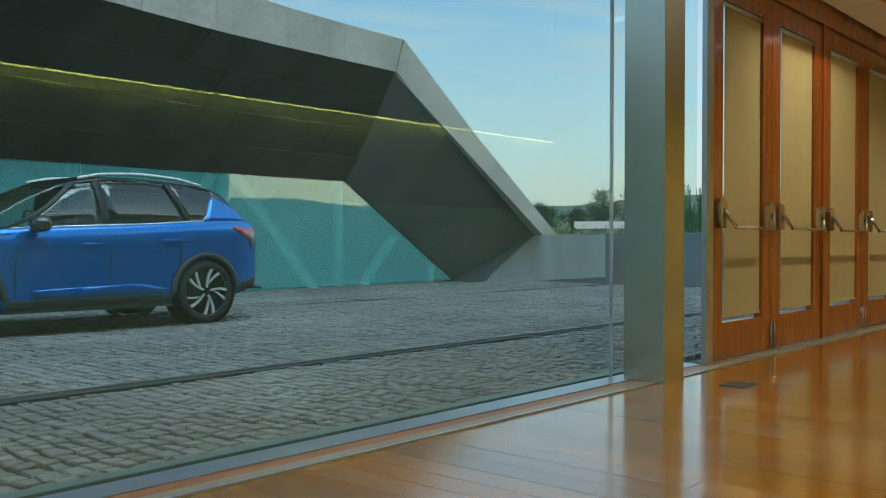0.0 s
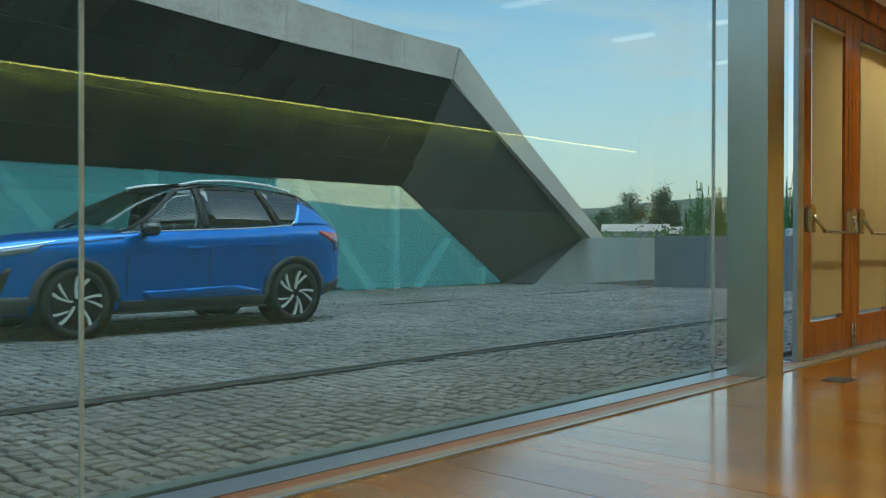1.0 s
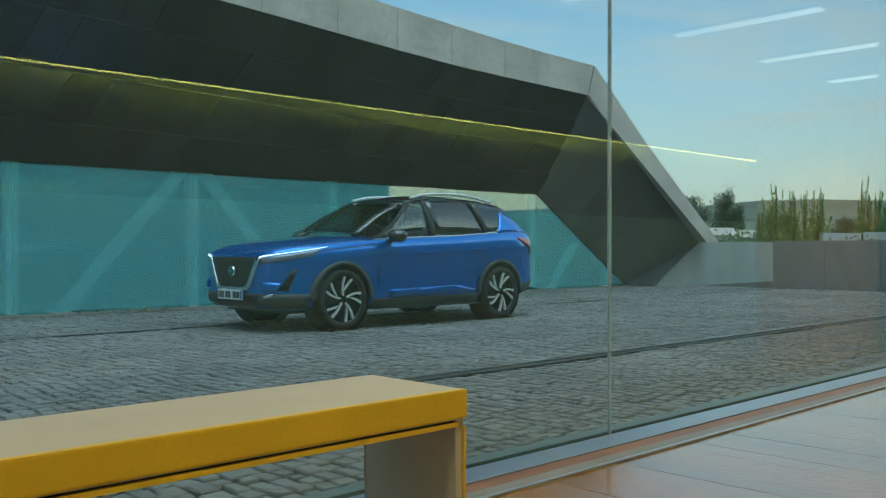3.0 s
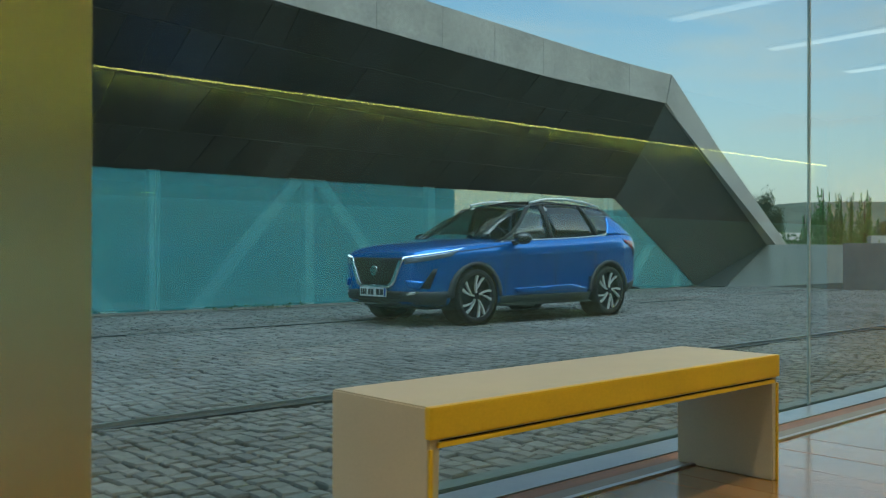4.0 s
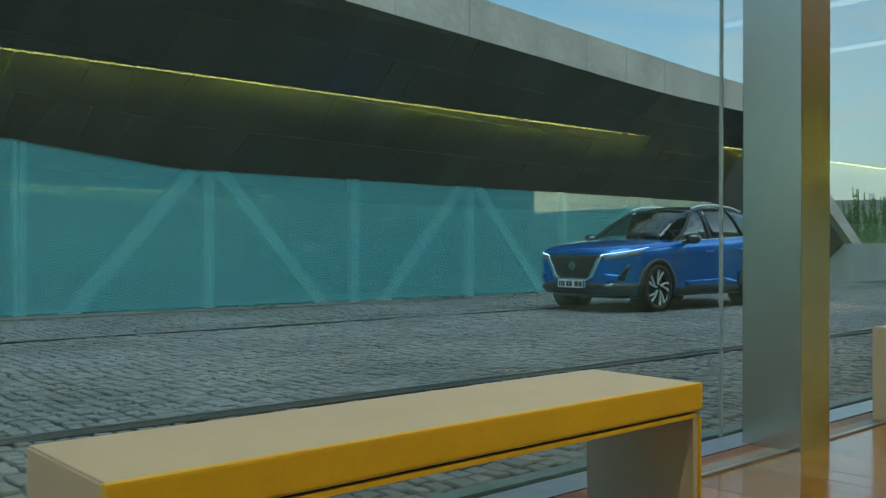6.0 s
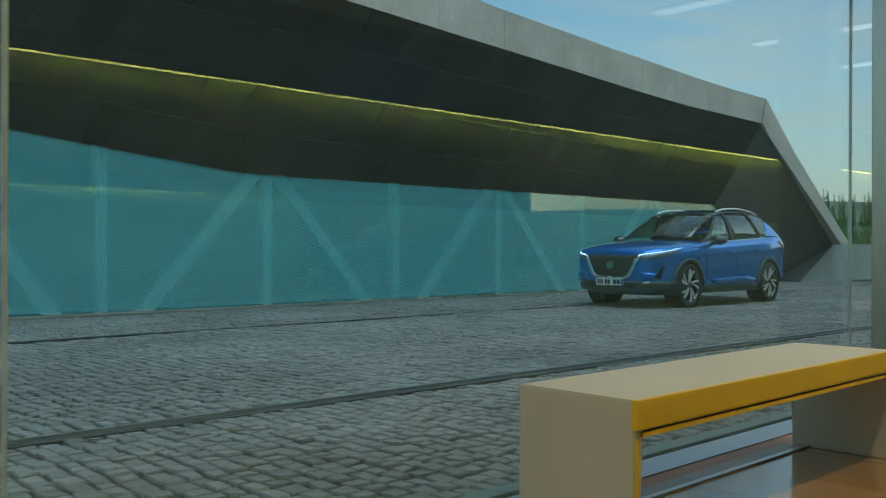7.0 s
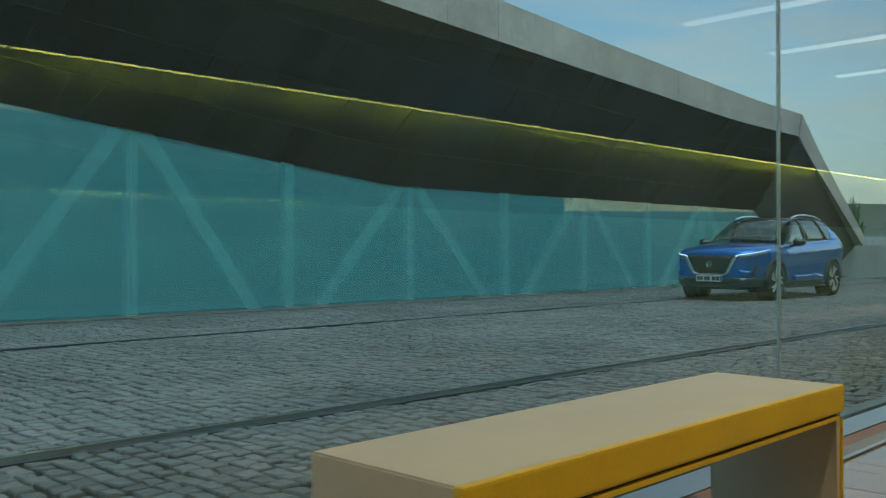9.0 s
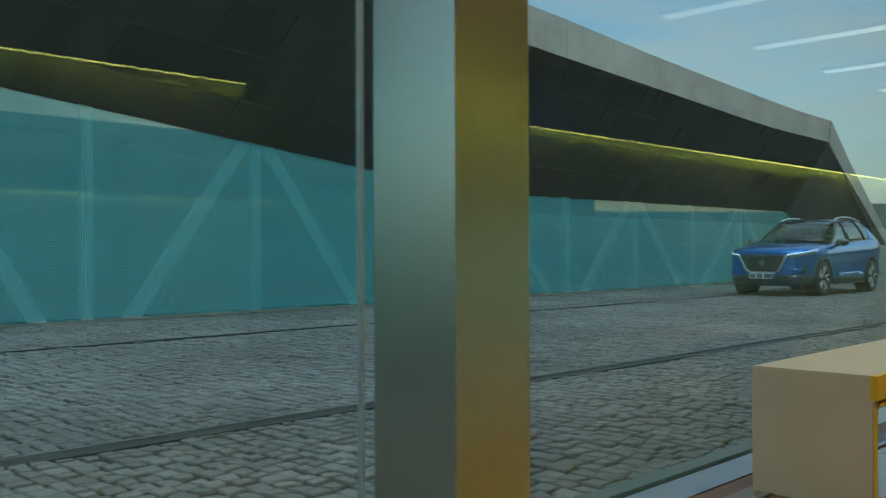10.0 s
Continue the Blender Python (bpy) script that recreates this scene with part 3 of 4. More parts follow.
for y0, y1, la in ((6.545, 7.69, 1), (7.70, 8.90, 0), (8.97, 10.17, 1), (10.18, 11.38, 0), (11.39, 12.58, 1)):
    door(y0, y1, la, "closed glazed mahogany door with beige blind and panic bar")
tagged(boxed("wall_west", (-3.3, -3.0, 12.6, Y_END, -0.3, CEIL), M_PLASTER), "plain grey plaster wall", "wall", kind="structure")
plate = empty("floor_plate", pose(-2.45, 5.72, 0))
boxed("frame", (-0.09, 0.09, -0.12, 0.12, 0.0, 0.003), M_IRON, plate)
boxed("lid", (-0.08, 0.08, -0.11, 0.11, 0.003, 0.005), M_IRON, plate)
tagged(plate, "small dark metal socket cover in the floor", "floor socket")

# ---- planting and distance beyond the parapet ----
def leaf_stuff(name, m_color):
    m = paint(name, m_color, 0.7, vary=0.25, scale=0.8, grain=9, bump=0.0, per_island=0.35)
    t = m.node_tree
    out = next(q for q in t.nodes if q.type == "OUTPUT_MATERIAL")
    solid = next(q for q in t.nodes if q.type == "BSDF_PRINCIPLED")
    thin, mix = t.nodes.new("ShaderNodeBsdfTranslucent"), t.nodes.new("ShaderNodeMixShader")
    thin.inputs[0].default_value = (*(min(1, c * 1.5) for c in m_color), 1)
    mix.inputs[0].default_value = 0.5
    t.links.new(solid.outputs[0], mix.inputs[1])
    t.links.new(thin.outputs[0], mix.inputs[2])
    t.links.new(mix.outputs[0], out.inputs[0])
    return m


M_POPLAR = leaf_stuff("poplar_leaves", (0.085, 0.23, 0.05))
M_PINE = leaf_stuff("pine_needles", (0.075, 0.11, 0.06))
M_SHRUB = leaf_stuff("shrub_leaves", (0.15, 0.21, 0.08))
M_WHITE = paint("white_render", (0.46, 0.45, 0.43), 0.7, vary=0.08)
M_TILE = paint("pale_roof", (0.45, 0.38, 0.33), 0.8, vary=0.15)
M_VAN = paint("white_vehicle_paint", (0.48, 0.50, 0.52), 0.3, vary=0.04, bump=0.0, coat=0.6)
M_CARGLASS = paint("dark_vehicle_glass", (0.03, 0.035, 0.04), 0.1, vary=0.1, bump=0.0)


def leaves(spots, size, rg):
    """One mesh of many small leaf clumps, each a pair of crossed, bent quads."""
    vs, fs = [], []
    for c in spots:
        for _ in range(2):
            u = Vector(rg.normal(size=3)).normalized()
            w = u.orthogonal().normalized()
            s = size * rg.uniform(0.6, 1.3)
            b = len(vs)
            c = Vector(c)
            vs += [tuple(c + u * s), tuple(c + w * s * 0.5), tuple(c - u * s), tuple(c - w * s * 0.5 + u.cross(w) * s * 0.3)]
            fs.append((b, b + 1, b + 2, b + 3))
    me = bpy.data.meshes.new("crown")
    me.from_pydata(vs, [], fs)
    return me


def poplar(x, y, z, h, seed):
    rg = np.random.default_rng(seed)
    t = empty("poplar_tree", pose(x, y, z))
    bm = bmesh.new()
    tube(bm, (0, 0, 0), (0, 0, h * 0.9), 0.11, 0.02, 7)
    spots = []
    for _ in range(8):
        a, r = rg.uniform(0, 6.28), rg.uniform(0.1, 0.7)
        z0, z1 = h * rg.uniform(0.08, 0.3), h * rg.uniform(0.6, 1.0)
        foot = Vector((0, 0, z0))
        tip = Vector((r * math.cos(a), r * math.sin(a), z1))
        tube(bm, foot, tip, 0.035, 0.008, 5)
        for _ in range(170):
            f = rg.uniform(0.0, 1.0) ** 1.35
            p = foot.lerp(tip, f)
            sp = 0.34 * (1.12 - f) ** 1.5
            spots.append(tuple(p + Vector(rg.normal(size=3)) * sp))
    part("trunk", bm, M_TREE_BARK, t)
    me = leaves(spots, 0.065, rg)
    me.materials.append(M_POPLAR)
    new("crown", me).parent = t
    return tagged(t, "slender upright poplar with thin green twigs", "tree", group="poplars")


def pine(x, y, z, h, w, seed):
    rg = np.random.default_rng(seed)
    t = empty("pine_tree", pose(x, y, z))
    bm = bmesh.new()
    tube(bm, (0, 0, 0), (0.2, 0, h * 0.85), 0.35, 0.10, 8)
    spots = []
    for k in range(14):
        a, f = rg.uniform(0, 6.28), rg.uniform(0.45, 0.95)
        r = w * rg.uniform(0.25, 0.95) * math.sqrt(max(0.05, 1 - ((f - 0.62) / 0.42) ** 2))
        foot, tip = Vector((0.1, 0, h * f * 0.8)), Vector((r * math.cos(a), r * math.sin(a), h * f))
        tube(bm, foot, tip, 0.10, 0.03, 5)
        for _ in range(160):
            spots.append(tuple(tip + Vector((rg.normal() * 0.26 * w, rg.normal() * 0.26 * w, rg.normal() * 0.07 * h))))
    part("trunk", bm, M_TREE_BARK, t)
    me = leaves(spots, 0.15, rg)
    me.materials.append(M_PINE)
    new("crown", me).parent = t
    return tagged(t, "broad dark pine with an uneven crown", "tree", group="pines")


def at(bearing, d):
    return -d * math.sin(radians(bearing)), d * math.cos(radians(bearing))


rg = random.Random(12)
k = 0
for b0, b1, n in ((24.3, 28.4, 8), (19.2, 22.8, 8), (11.5, 16.5, 7)):
    for i in range(n):
        bx, by = at(b0 + (b1 - b0) * (i + rg.uniform(0.2, 0.8)) / n, 74 + rg.uniform(-4, 4))
        poplar(bx, by, -0.3, rg.uniform(4.6, 6.9), 40 + k)
        k += 1
for bearing, d, h, w in ((31.3, 150, 9.0, 2.6), (29.5, 155, 10.0, 2.0), (28.7, 158, 8.0, 1.8), (33.2, 165, 7.0, 2.2), (18.2, 160, 6.5, 2.0), (26.2, 170, 6.5, 2.0), (35.0, 160, 7.5, 2.4), (22.5, 165, 6.0, 2.0)):
    px_, py_ = at(bearing, d)
    pine(px_, py_, -0.2, h, w, int(bearing * 10))


def shrub(bearing, d, h, w, seed):
    g = np.random.default_rng(seed)
    x, y = at(bearing, d)
    t = empty("shrub", pose(x, y, -0.1))
    bm = bmesh.new()
    for _ in range(4):
        tube(bm, (0, 0, 0), (g.normal() * 0.3 * w, g.normal() * 0.3 * w, 0.7 * h), 0.05, 0.015, 5)
    part("stems", bm, M_TREE_BARK, t)
    me = leaves([(g.normal() * 0.42 * w, g.normal() * 0.42 * w, abs(g.normal() * 0.36 * h) + 0.25 * h) for _ in range(520)], 0.13, g)
    me.materials.append(M_SHRUB)
    new("crown", me).parent = t
    return tagged(t, "loose green shrub beyond the parapet", "shrub", group="shrubs")


for i in range(16):
    shrub(16 + i * 1.25 + rg.uniform(-0.4, 0.4), rg.uniform(62, 95), rg.uniform(1.2, 2.1), rg.uniform(1.2, 2.2), 300 + i)


def far_house(bearing, d, w, h, label):
    x, y = at(bearing, d)
    t = empty("house", pose(x, y, -0.2, 0, 0, bearing))
    boxed("wall", (-w / 2, w / 2, -3, 3, 0, h), M_WHITE, t)
    bm = bmesh.new()
    prism(bm, [(-3.4, h), (3.4, h), (0, h + 1.1)], -w / 2 - 0.3, w / 2 + 0.3, lambda u, v, q: (q, u, v))
    part("roof", bm, M_TILE, t)
    for i in range(3):
        boxed("window", (-w / 3 + i * w / 3 - 0.5, -w / 3 + i * w / 3 + 0.5, -3.03, -2.98, h * 0.4, h * 0.75), M_CARGLASS, t)
    return tagged(t, label, "house")


far_house(31.0, 135, 9, 2.9, "long low white building with a pale roof")
far_house(27.6, 140, 6, 2.6, "small white house among the trees")
far_house(17.5, 128, 8, 2.8, "low white house with a pale roof")


def van(bearing, d, turn, label):
    x, y = at(bearing, d)
    t = empty("van", pose(x, y, -0.04, 0, 0, turn))
    bm = bmesh.new()
    prism(bm, [(-2.4, 0.4), (2.4, 0.4), (2.45, 1.0), (1.75, 1.2), (1.1, 2.0), (-2.35, 2.05)], -0.95, 0.95, lambda u, v, q: (u, q, v))
    bmesh.ops.bevel(bm, geom=list(bm.edges), offset=0.06, segments=2, affect="EDGES")
    part("body", bm, M_VAN, t)
    for s in (-1, 1):
        bm = bmesh.new()
        prism(bm, [(1.6, 1.25), (1.05, 1.9), (0.2, 1.9), (0.2, 1.25)], s * 0.94, s * 0.97, lambda u, v, q: (u, q, v))
        part("side_window", bm, M_CARGLASS, t)
        for wx in (-1.5, 1.5):
            bm = bmesh.new()
            tube(bm, (wx, s * 0.75, 0.34), (wx, s * 0.98, 0.34), 0.34, seg=18)
            part("wheel", bm, M_CARGLASS, t)
    return tagged(t, label, "van", group="parked vans")


van(22.9, 70, 35, "white parked van beyond the parapet")
van(20.4, 66, 15, "white parked van beyond the parapet")
van(17.3, 72, 50, "white parked van beyond the parapet")

# weeds along the kerb
g = np.random.default_rng(77)
spots = []
for yc in (7.2, 8.0, 8.6, 5.1, 2.4, -0.8, 9.6, 3.3):
    for _ in range(30):
        spots.append((-13.16 + g.normal() * 0.07, yc + g.normal() * 0.28, 0.02 + abs(g.normal()) * 0.035))
me = leaves(spots, 0.022, g)
me.materials.append(M_SHRUB)
weeds = new("weeds", me)
tagged(weeds, "sparse green weeds in the joints by the kerb", "weeds", kind="stuff")

# ---- car ----
from mathutils.bvhtree import BVHTree

M_BLUE = paint("metallic_blue_paint", (0.002, 0.175, 0.64), 0.24, metal=0.58, vary=0.04, scale=3, grain=400, bump=0.0, coat=1.0)
M_BLACK_GLOSS = paint("gloss_black_paint", (0.012, 0.012, 0.014), 0.12, vary=0.05, bump=0.0, coat=0.8)
M_CLAD = paint("dark_grey_plastic", (0.045, 0.048, 0.052), 0.55, vary=0.08, grain=300, bump=0.05)
M_BLACK = paint("black_plastic", (0.012, 0.012, 0.013), 0.5, vary=0.1, grain=200, bump=0.05)
M_TYRE = paint("tyre_rubber", (0.018, 0.018, 0.019), 0.75, vary=0.15, grain=120, bump=0.1)
M_CHROME = paint("chrome", (0.82, 0.83, 0.84), 0.12, metal=1.0, vary=0.03, bump=0.0)
M_SILVER = paint("machined_alloy", (0.80, 0.80, 0.78), 0.30, metal=0.35, vary=0.04, grain=200, bump=0.02)
M_SEAT = paint("dark_seat_cloth", (0.03, 0.03, 0.032), 0.85, vary=0.15, grain=200, bump=0.1)
M_PLATE = paint("plate_white", (0.75, 0.77, 0.80), 0.35, vary=0.03, bump=0.0)
M_PLATE_BLUE = paint("plate_blue", (0.01, 0.06, 0.35), 0.35, vary=0.03, bump=0.0)
M_PLATE_INK = paint("plate_ink", (0.02, 0.02, 0.022), 0.4, vary=0.03, bump=0.0)
M_LENS = paint("clear_lamp_lens", (0.16, 0.19, 0.22), 0.10, metal=0.2, vary=0.2, scale=14, grain=60, bump=0.05, coat=1.0)
M_DRL = glow("day_light_white", (0.95, 0.98, 1.0), 0.8)
M_RED = paint("red_lamp_lens", (0.45, 0.02, 0.015), 0.12, vary=0.15, bump=0.0, coat=1.0)
G_CAR = clear_glass("car_glass", (0.74, 0.83, 0.80), 0.09, 1.3)
G_CAR_DARK = clear_glass("privacy_glass", (0.16, 0.20, 0.20), 0.12, 1.3)


def lerp_table(x, table):
    """Smooth value between the rows (x, value) of a short table, x falling."""
    for (x0, v0), (x1, v1) in zip(table, table[1:]):
        if x >= x1:
            f = (x0 - x) / (x0 - x1)
            f = max(0, min(1, f))
            return v0 + (v1 - v0) * f
    return table[-1][1]


WIDTH = [(2.20, 0.60), (2.12, 0.70), (1.98, 0.80), (1.75, 0.875), (1.3, 0.905), (0.8, 0.900), (0.2, 0.890), (-0.7, 0.895), (-1.36, 0.915), (-1.75, 0.900), (-2.02, 0.84), (-2.16, 0.76), (-2.21, 0.68)]
BELT = [(2.20, 0.84), (2.12, 0.895), (1.98, 0.935), (1.75, 0.965), (1.3, 1.00), (0.8, 1.045), (0.2, 1.07), (-0.7, 1.105), (-1.36, 1.15), (-1.75, 1.17), (-2.02, 1.165), (-2.16, 1.10), (-2.21, 1.0)]
HOOD = [(2.20, 0.87), (2.12, 0.94), (1.98, 0.985), (1.75, 1.025), (1.3, 1.065), (0.8, 1.095), (0.2, 1.05), (-0.7, 1.06), (-1.36, 1.12), (-1.75, 1.16), (-2.02, 1.17), (-2.16, 1.11), (-2.21, 1.0)]
SILL = [(2.20, 0.30), (2.12, 0.25), (1.98, 0.215), (1.3, 0.20), (-1.36, 0.20), (-1.75, 0.24), (-2.02, 0.30), (-2.16, 0.36), (-2.21, 0.42)]


def car_body():
    """The shell below the windows as one closed loft, with the wheel wells cut out."""
    xs = [r[0] for r in WIDTH]
    ring = []
    bm = bmesh.new()
    for x in xs:
        w, b, h, s = (lerp_table(x, t) for t in (WIDTH, BELT, HOOD, SILL))
        sh = s + (b - s) * 0.80
        half = [(0, s), (0.78 * w, s), (0.94 * w, s + 0.03), (0.985 * w, s + 0.16), (0.965 * w, s + (b - s) * 0.47), (0.990 * w, sh - 0.10), (1.0 * w, sh), (0.955 * w, b - 0.035), (0.90 * w, b), (0.55 * w, h - 0.005), (0, h)]
        pts = half + [(-y, z) for y, z in half[-2:0:-1]]
        ring.append([bm.verts.new((x, y, z)) for y, z in pts])
    k = len(ring[0])
    for a, b in zip(ring, ring[1:]):
        for i in range(k):
            j = (i + 1) % k
            bm.faces.new((a[i], b[i], b[j], a[j]))
    bm.faces.new(ring[0][::-1])
    bm.faces.new(ring[-1])
    me = mesh_of("body_shell", bm, M_BLUE, True)
    ob = new("body_shell", me)
    sub = ob.modifiers.new("smooth", "SUBSURF")
    sub.levels = sub.render_levels = 2
    cutters = []
    for ax in (1.30, -1.36):
        cb = bmesh.new()
        for s in (-1, 1):
            tube(cb, (ax, s * 0.60, 0.345), (ax, s * 1.2, 0.345), 0.395, seg=40)
        bmesh.ops.recalc_face_normals(cb, faces=cb.faces)
        c = new("cutter", mesh_of("cutter", cb, M_BLACK))
        bo = ob.modifiers.new("well", "BOOLEAN")
        bo.operation, bo.object, bo.solver = "DIFFERENCE", c, "EXACT"
        cutters.append(c)
    bpy.context.view_layer.update()
    made = bpy.data.meshes.new_from_object(ob.evaluated_get(bpy.context.evaluated_depsgraph_get()))
    for o in (ob, *cutters):
        bpy.data.objects.remove(o)
    return made


car = empty("car", pose(-9.68, 4.65, 0.008, 0, 0, -90))
tagged(car, "blue five-door crossover car with black roof, parked on setts", "car")
shell = car_body()
shell.name = "body"
body = new("body", shell)
body.parent = car
tagged(body, "metallic blue painted body")
probe = BVHTree.FromPolygons([v.co.copy() for v in shell.vertices], [list(p.vertices) for p in shell.polygons])


def shaped(name, outline, material, parent, axis, off=0.006, label="", cuts=3, thick=0.02, sign=1, smooth=True):
    """A flat outline laid on the body: axis x takes (y, z) onto the nose or tail, axis y takes (x, z) onto a flank."""
    bm = bmesh.new()
    f = bm.faces.new([bm.verts.new((u, v, 0)) for u, v in outline])
    bmesh.ops.triangulate(bm, faces=[f])
    for _ in range(cuts):
        bmesh.ops.subdivide_edges(bm, edges=[e for e in bm.edges if e.calc_length() > 0.06], cuts=1, use_grid_fill=False)
        bmesh.ops.triangulate(bm, faces=bm.faces)
    for v in bm.verts:
        u, w = v.co.x, v.co.y
        if axis == "x":
            hit = probe.ray_cast(Vector((3 * sign, u, w)), Vector((-sign, 0, 0)))[0]
            v.co = Vector(((hit.x if hit else sign * 2.0) + sign * off, u, w))
        else:
            hit = probe.ray_cast(Vector((u, 2 * sign, w)), Vector((0, -sign, 0)))[0]
            v.co = Vector((u, (hit.y if hit and abs(hit.y) > 0.7 else sign * 0.89) + sign * off, w))
    back = Vector((-sign * thick, 0, 0)) if axis == "x" else Vector((0, -sign * thick, 0))
    r = bmesh.ops.extrude_face_region(bm, geom=bm.faces[:])
    bmesh.ops.translate(bm, vec=back, verts=[g for g in r["geom"] if isinstance(g, bmesh.types.BMVert)])
    return part(name, bm, material, parent, label, smooth)


def wrap(name, upper, lower, material, parent, off=0.006, label="", n=14, thick=0.02, sign=1):
    """A strip laid round the nose: upper and lower are (angle, z) at both ends, seen from a point on the car's centre line."""
    bm = bmesh.new()
    rows = []
    for j in range(4):
        row = []
        for i in range(n + 1):
            f, g = i / n, j / 3
            a0, z0 = (p + (q - p) * f for p, q in zip(*upper))
            a1, z1 = (p + (q - p) * f for p, q in zip(*lower))
            a, z = radians(a0 + (a1 - a0) * g), z0 + (z1 - z0) * g
            d = Vector((math.cos(a), sign * math.sin(a), 0))
            hit = probe.ray_cast(Vector((1.2, 0, z)) + d * 3, -d)[0]
            row.append(bm.verts.new((hit or Vector((1.2, 0, z)) + d) + d * off))
        rows.append(row)
    for a, b in zip(rows, rows[1:]):
        for i in range(n):
            bm.faces.new((a[i], a[i + 1], b[i + 1], b[i]))
    r = bmesh.ops.extrude_face_region(bm, geom=bm.faces[:])
    for v in (g for g in r["geom"] if isinstance(g, bmesh.types.BMVert)):
        d = Vector((v.co.x - 1.2, v.co.y, 0)).normalized()
        v.co -= d * thick
    return part(name, bm, material, parent, label, True)


def flip(outline):
    return [(-u, v) for u, v in outline][::-1]


# nose: grille, chrome, lamps, bumper, plate
shaped("grille", [(-0.47, 0.825), (0.47, 0.825), (0.30, 0.52), (0.22, 0.48), (-0.22, 0.48), (-0.30, 0.52)], M_BLACK, body, "x", 0.010, "black mesh grille")
for s in (0, 1):
    o = [(0.545, 0.825), (0.475, 0.825), (0.315, 0.525), (0.23, 0.49), (0.0, 0.49), (0.0, 0.450), (0.26, 0.450), (0.365, 0.495)]
    shaped("chrome_v", o if s == 0 else flip(o), M_CHROME, body, "x", 0.024, "bright chrome grille surround")
    g = 1 if s == 0 else -1
    hl = wrap("headlight", ((28, 0.815), (66, 0.920)), ((29, 0.745), (60, 0.845)), M_LENS, body, 0.008, "slim clear headlight", sign=g)
    wrap("day_light", ((27.5, 0.838), (71, 0.950)), ((28, 0.825), (69.5, 0.940)), M_DRL, hl, 0.014, "white running light", sign=g)
    wrap("cheek_vent", ((47, 0.69), (50, 0.70)), ((39, 0.46), (45, 0.45)), M_BLACK, body, 0.003, n=4, thick=0.01, sign=g)
    wrap("cheek_panel", ((29, 0.56), (42, 0.54)), ((31, 0.47), (38, 0.445)), M_BLUE, body, 0.030, "raised blue bumper cheek", n=6, thick=0.04, sign=g)
    wrap("fog_trim", ((30, 0.405), (37, 0.425)), ((31, 0.370), (36, 0.385)), M_CHROME, body, 0.022, "small silver trim", n=4, sign=g)
wrap("lower_bumper", ((-63, 0.42), (63, 0.42)), ((-63, 0.255), (63, 0.255)), M_CLAD, body, 0.014, "dark plastic lower bumper", n=36)
shaped("air_intake", [(-0.50, 0.40), (0.50, 0.40), (0.44, 0.32), (-0.44, 0.32)], M_BLACK, body, "x", 0.022)
bm = bmesh.new()
for rad, tall in ((0.066, 0.014),):
    bmesh.ops.create_cone(bm, cap_ends=True, segments=28, radius1=rad, radius2=rad * 0.94, depth=tall, matrix=pose(2.222, 0, 0.665, 0, 90, 0))
part("badge_disc", bm, M_CHROME, body, "round chrome badge", smooth=False)
bm = bmesh.new()
bmesh.ops.create_cone(bm, cap_ends=True, segments=28, radius1=0.05, radius2=0.05, depth=0.006, matrix=pose(2.231, 0, 0.665, 0, 90, 0))
part("badge_centre", bm, M_BLACK_GLOSS, body)
bm = bmesh.new()
box(bm, 2.229, 2.238, -0.062, 0.062, 0.655, 0.675, 0.002)
part("badge_bar", bm, M_CHROME, body)
plate = empty("number_plate")
plate.parent = car
boxed("plate_board", (2.232, 2.242, -0.26, 0.26, 0.345, 0.458), M_PLATE, plate, "white number plate with dark bars", 0.004)
boxed("plate_band", (2.242, 2.2445, 0.222, 0.256, 0.35, 0.453), M_PLATE_BLUE, plate)
for y0, y1 in ((0.205, 0.145), (0.135, 0.065), (0.015, -0.035), (-0.045, -0.09), (-0.125, -0.155), (-0.165, -0.20), (-0.21, -0.24)):
    boxed("plate_bar", (2.242, 2.2440, y1, y0, 0.365, 0.438), M_PLATE_INK, plate)

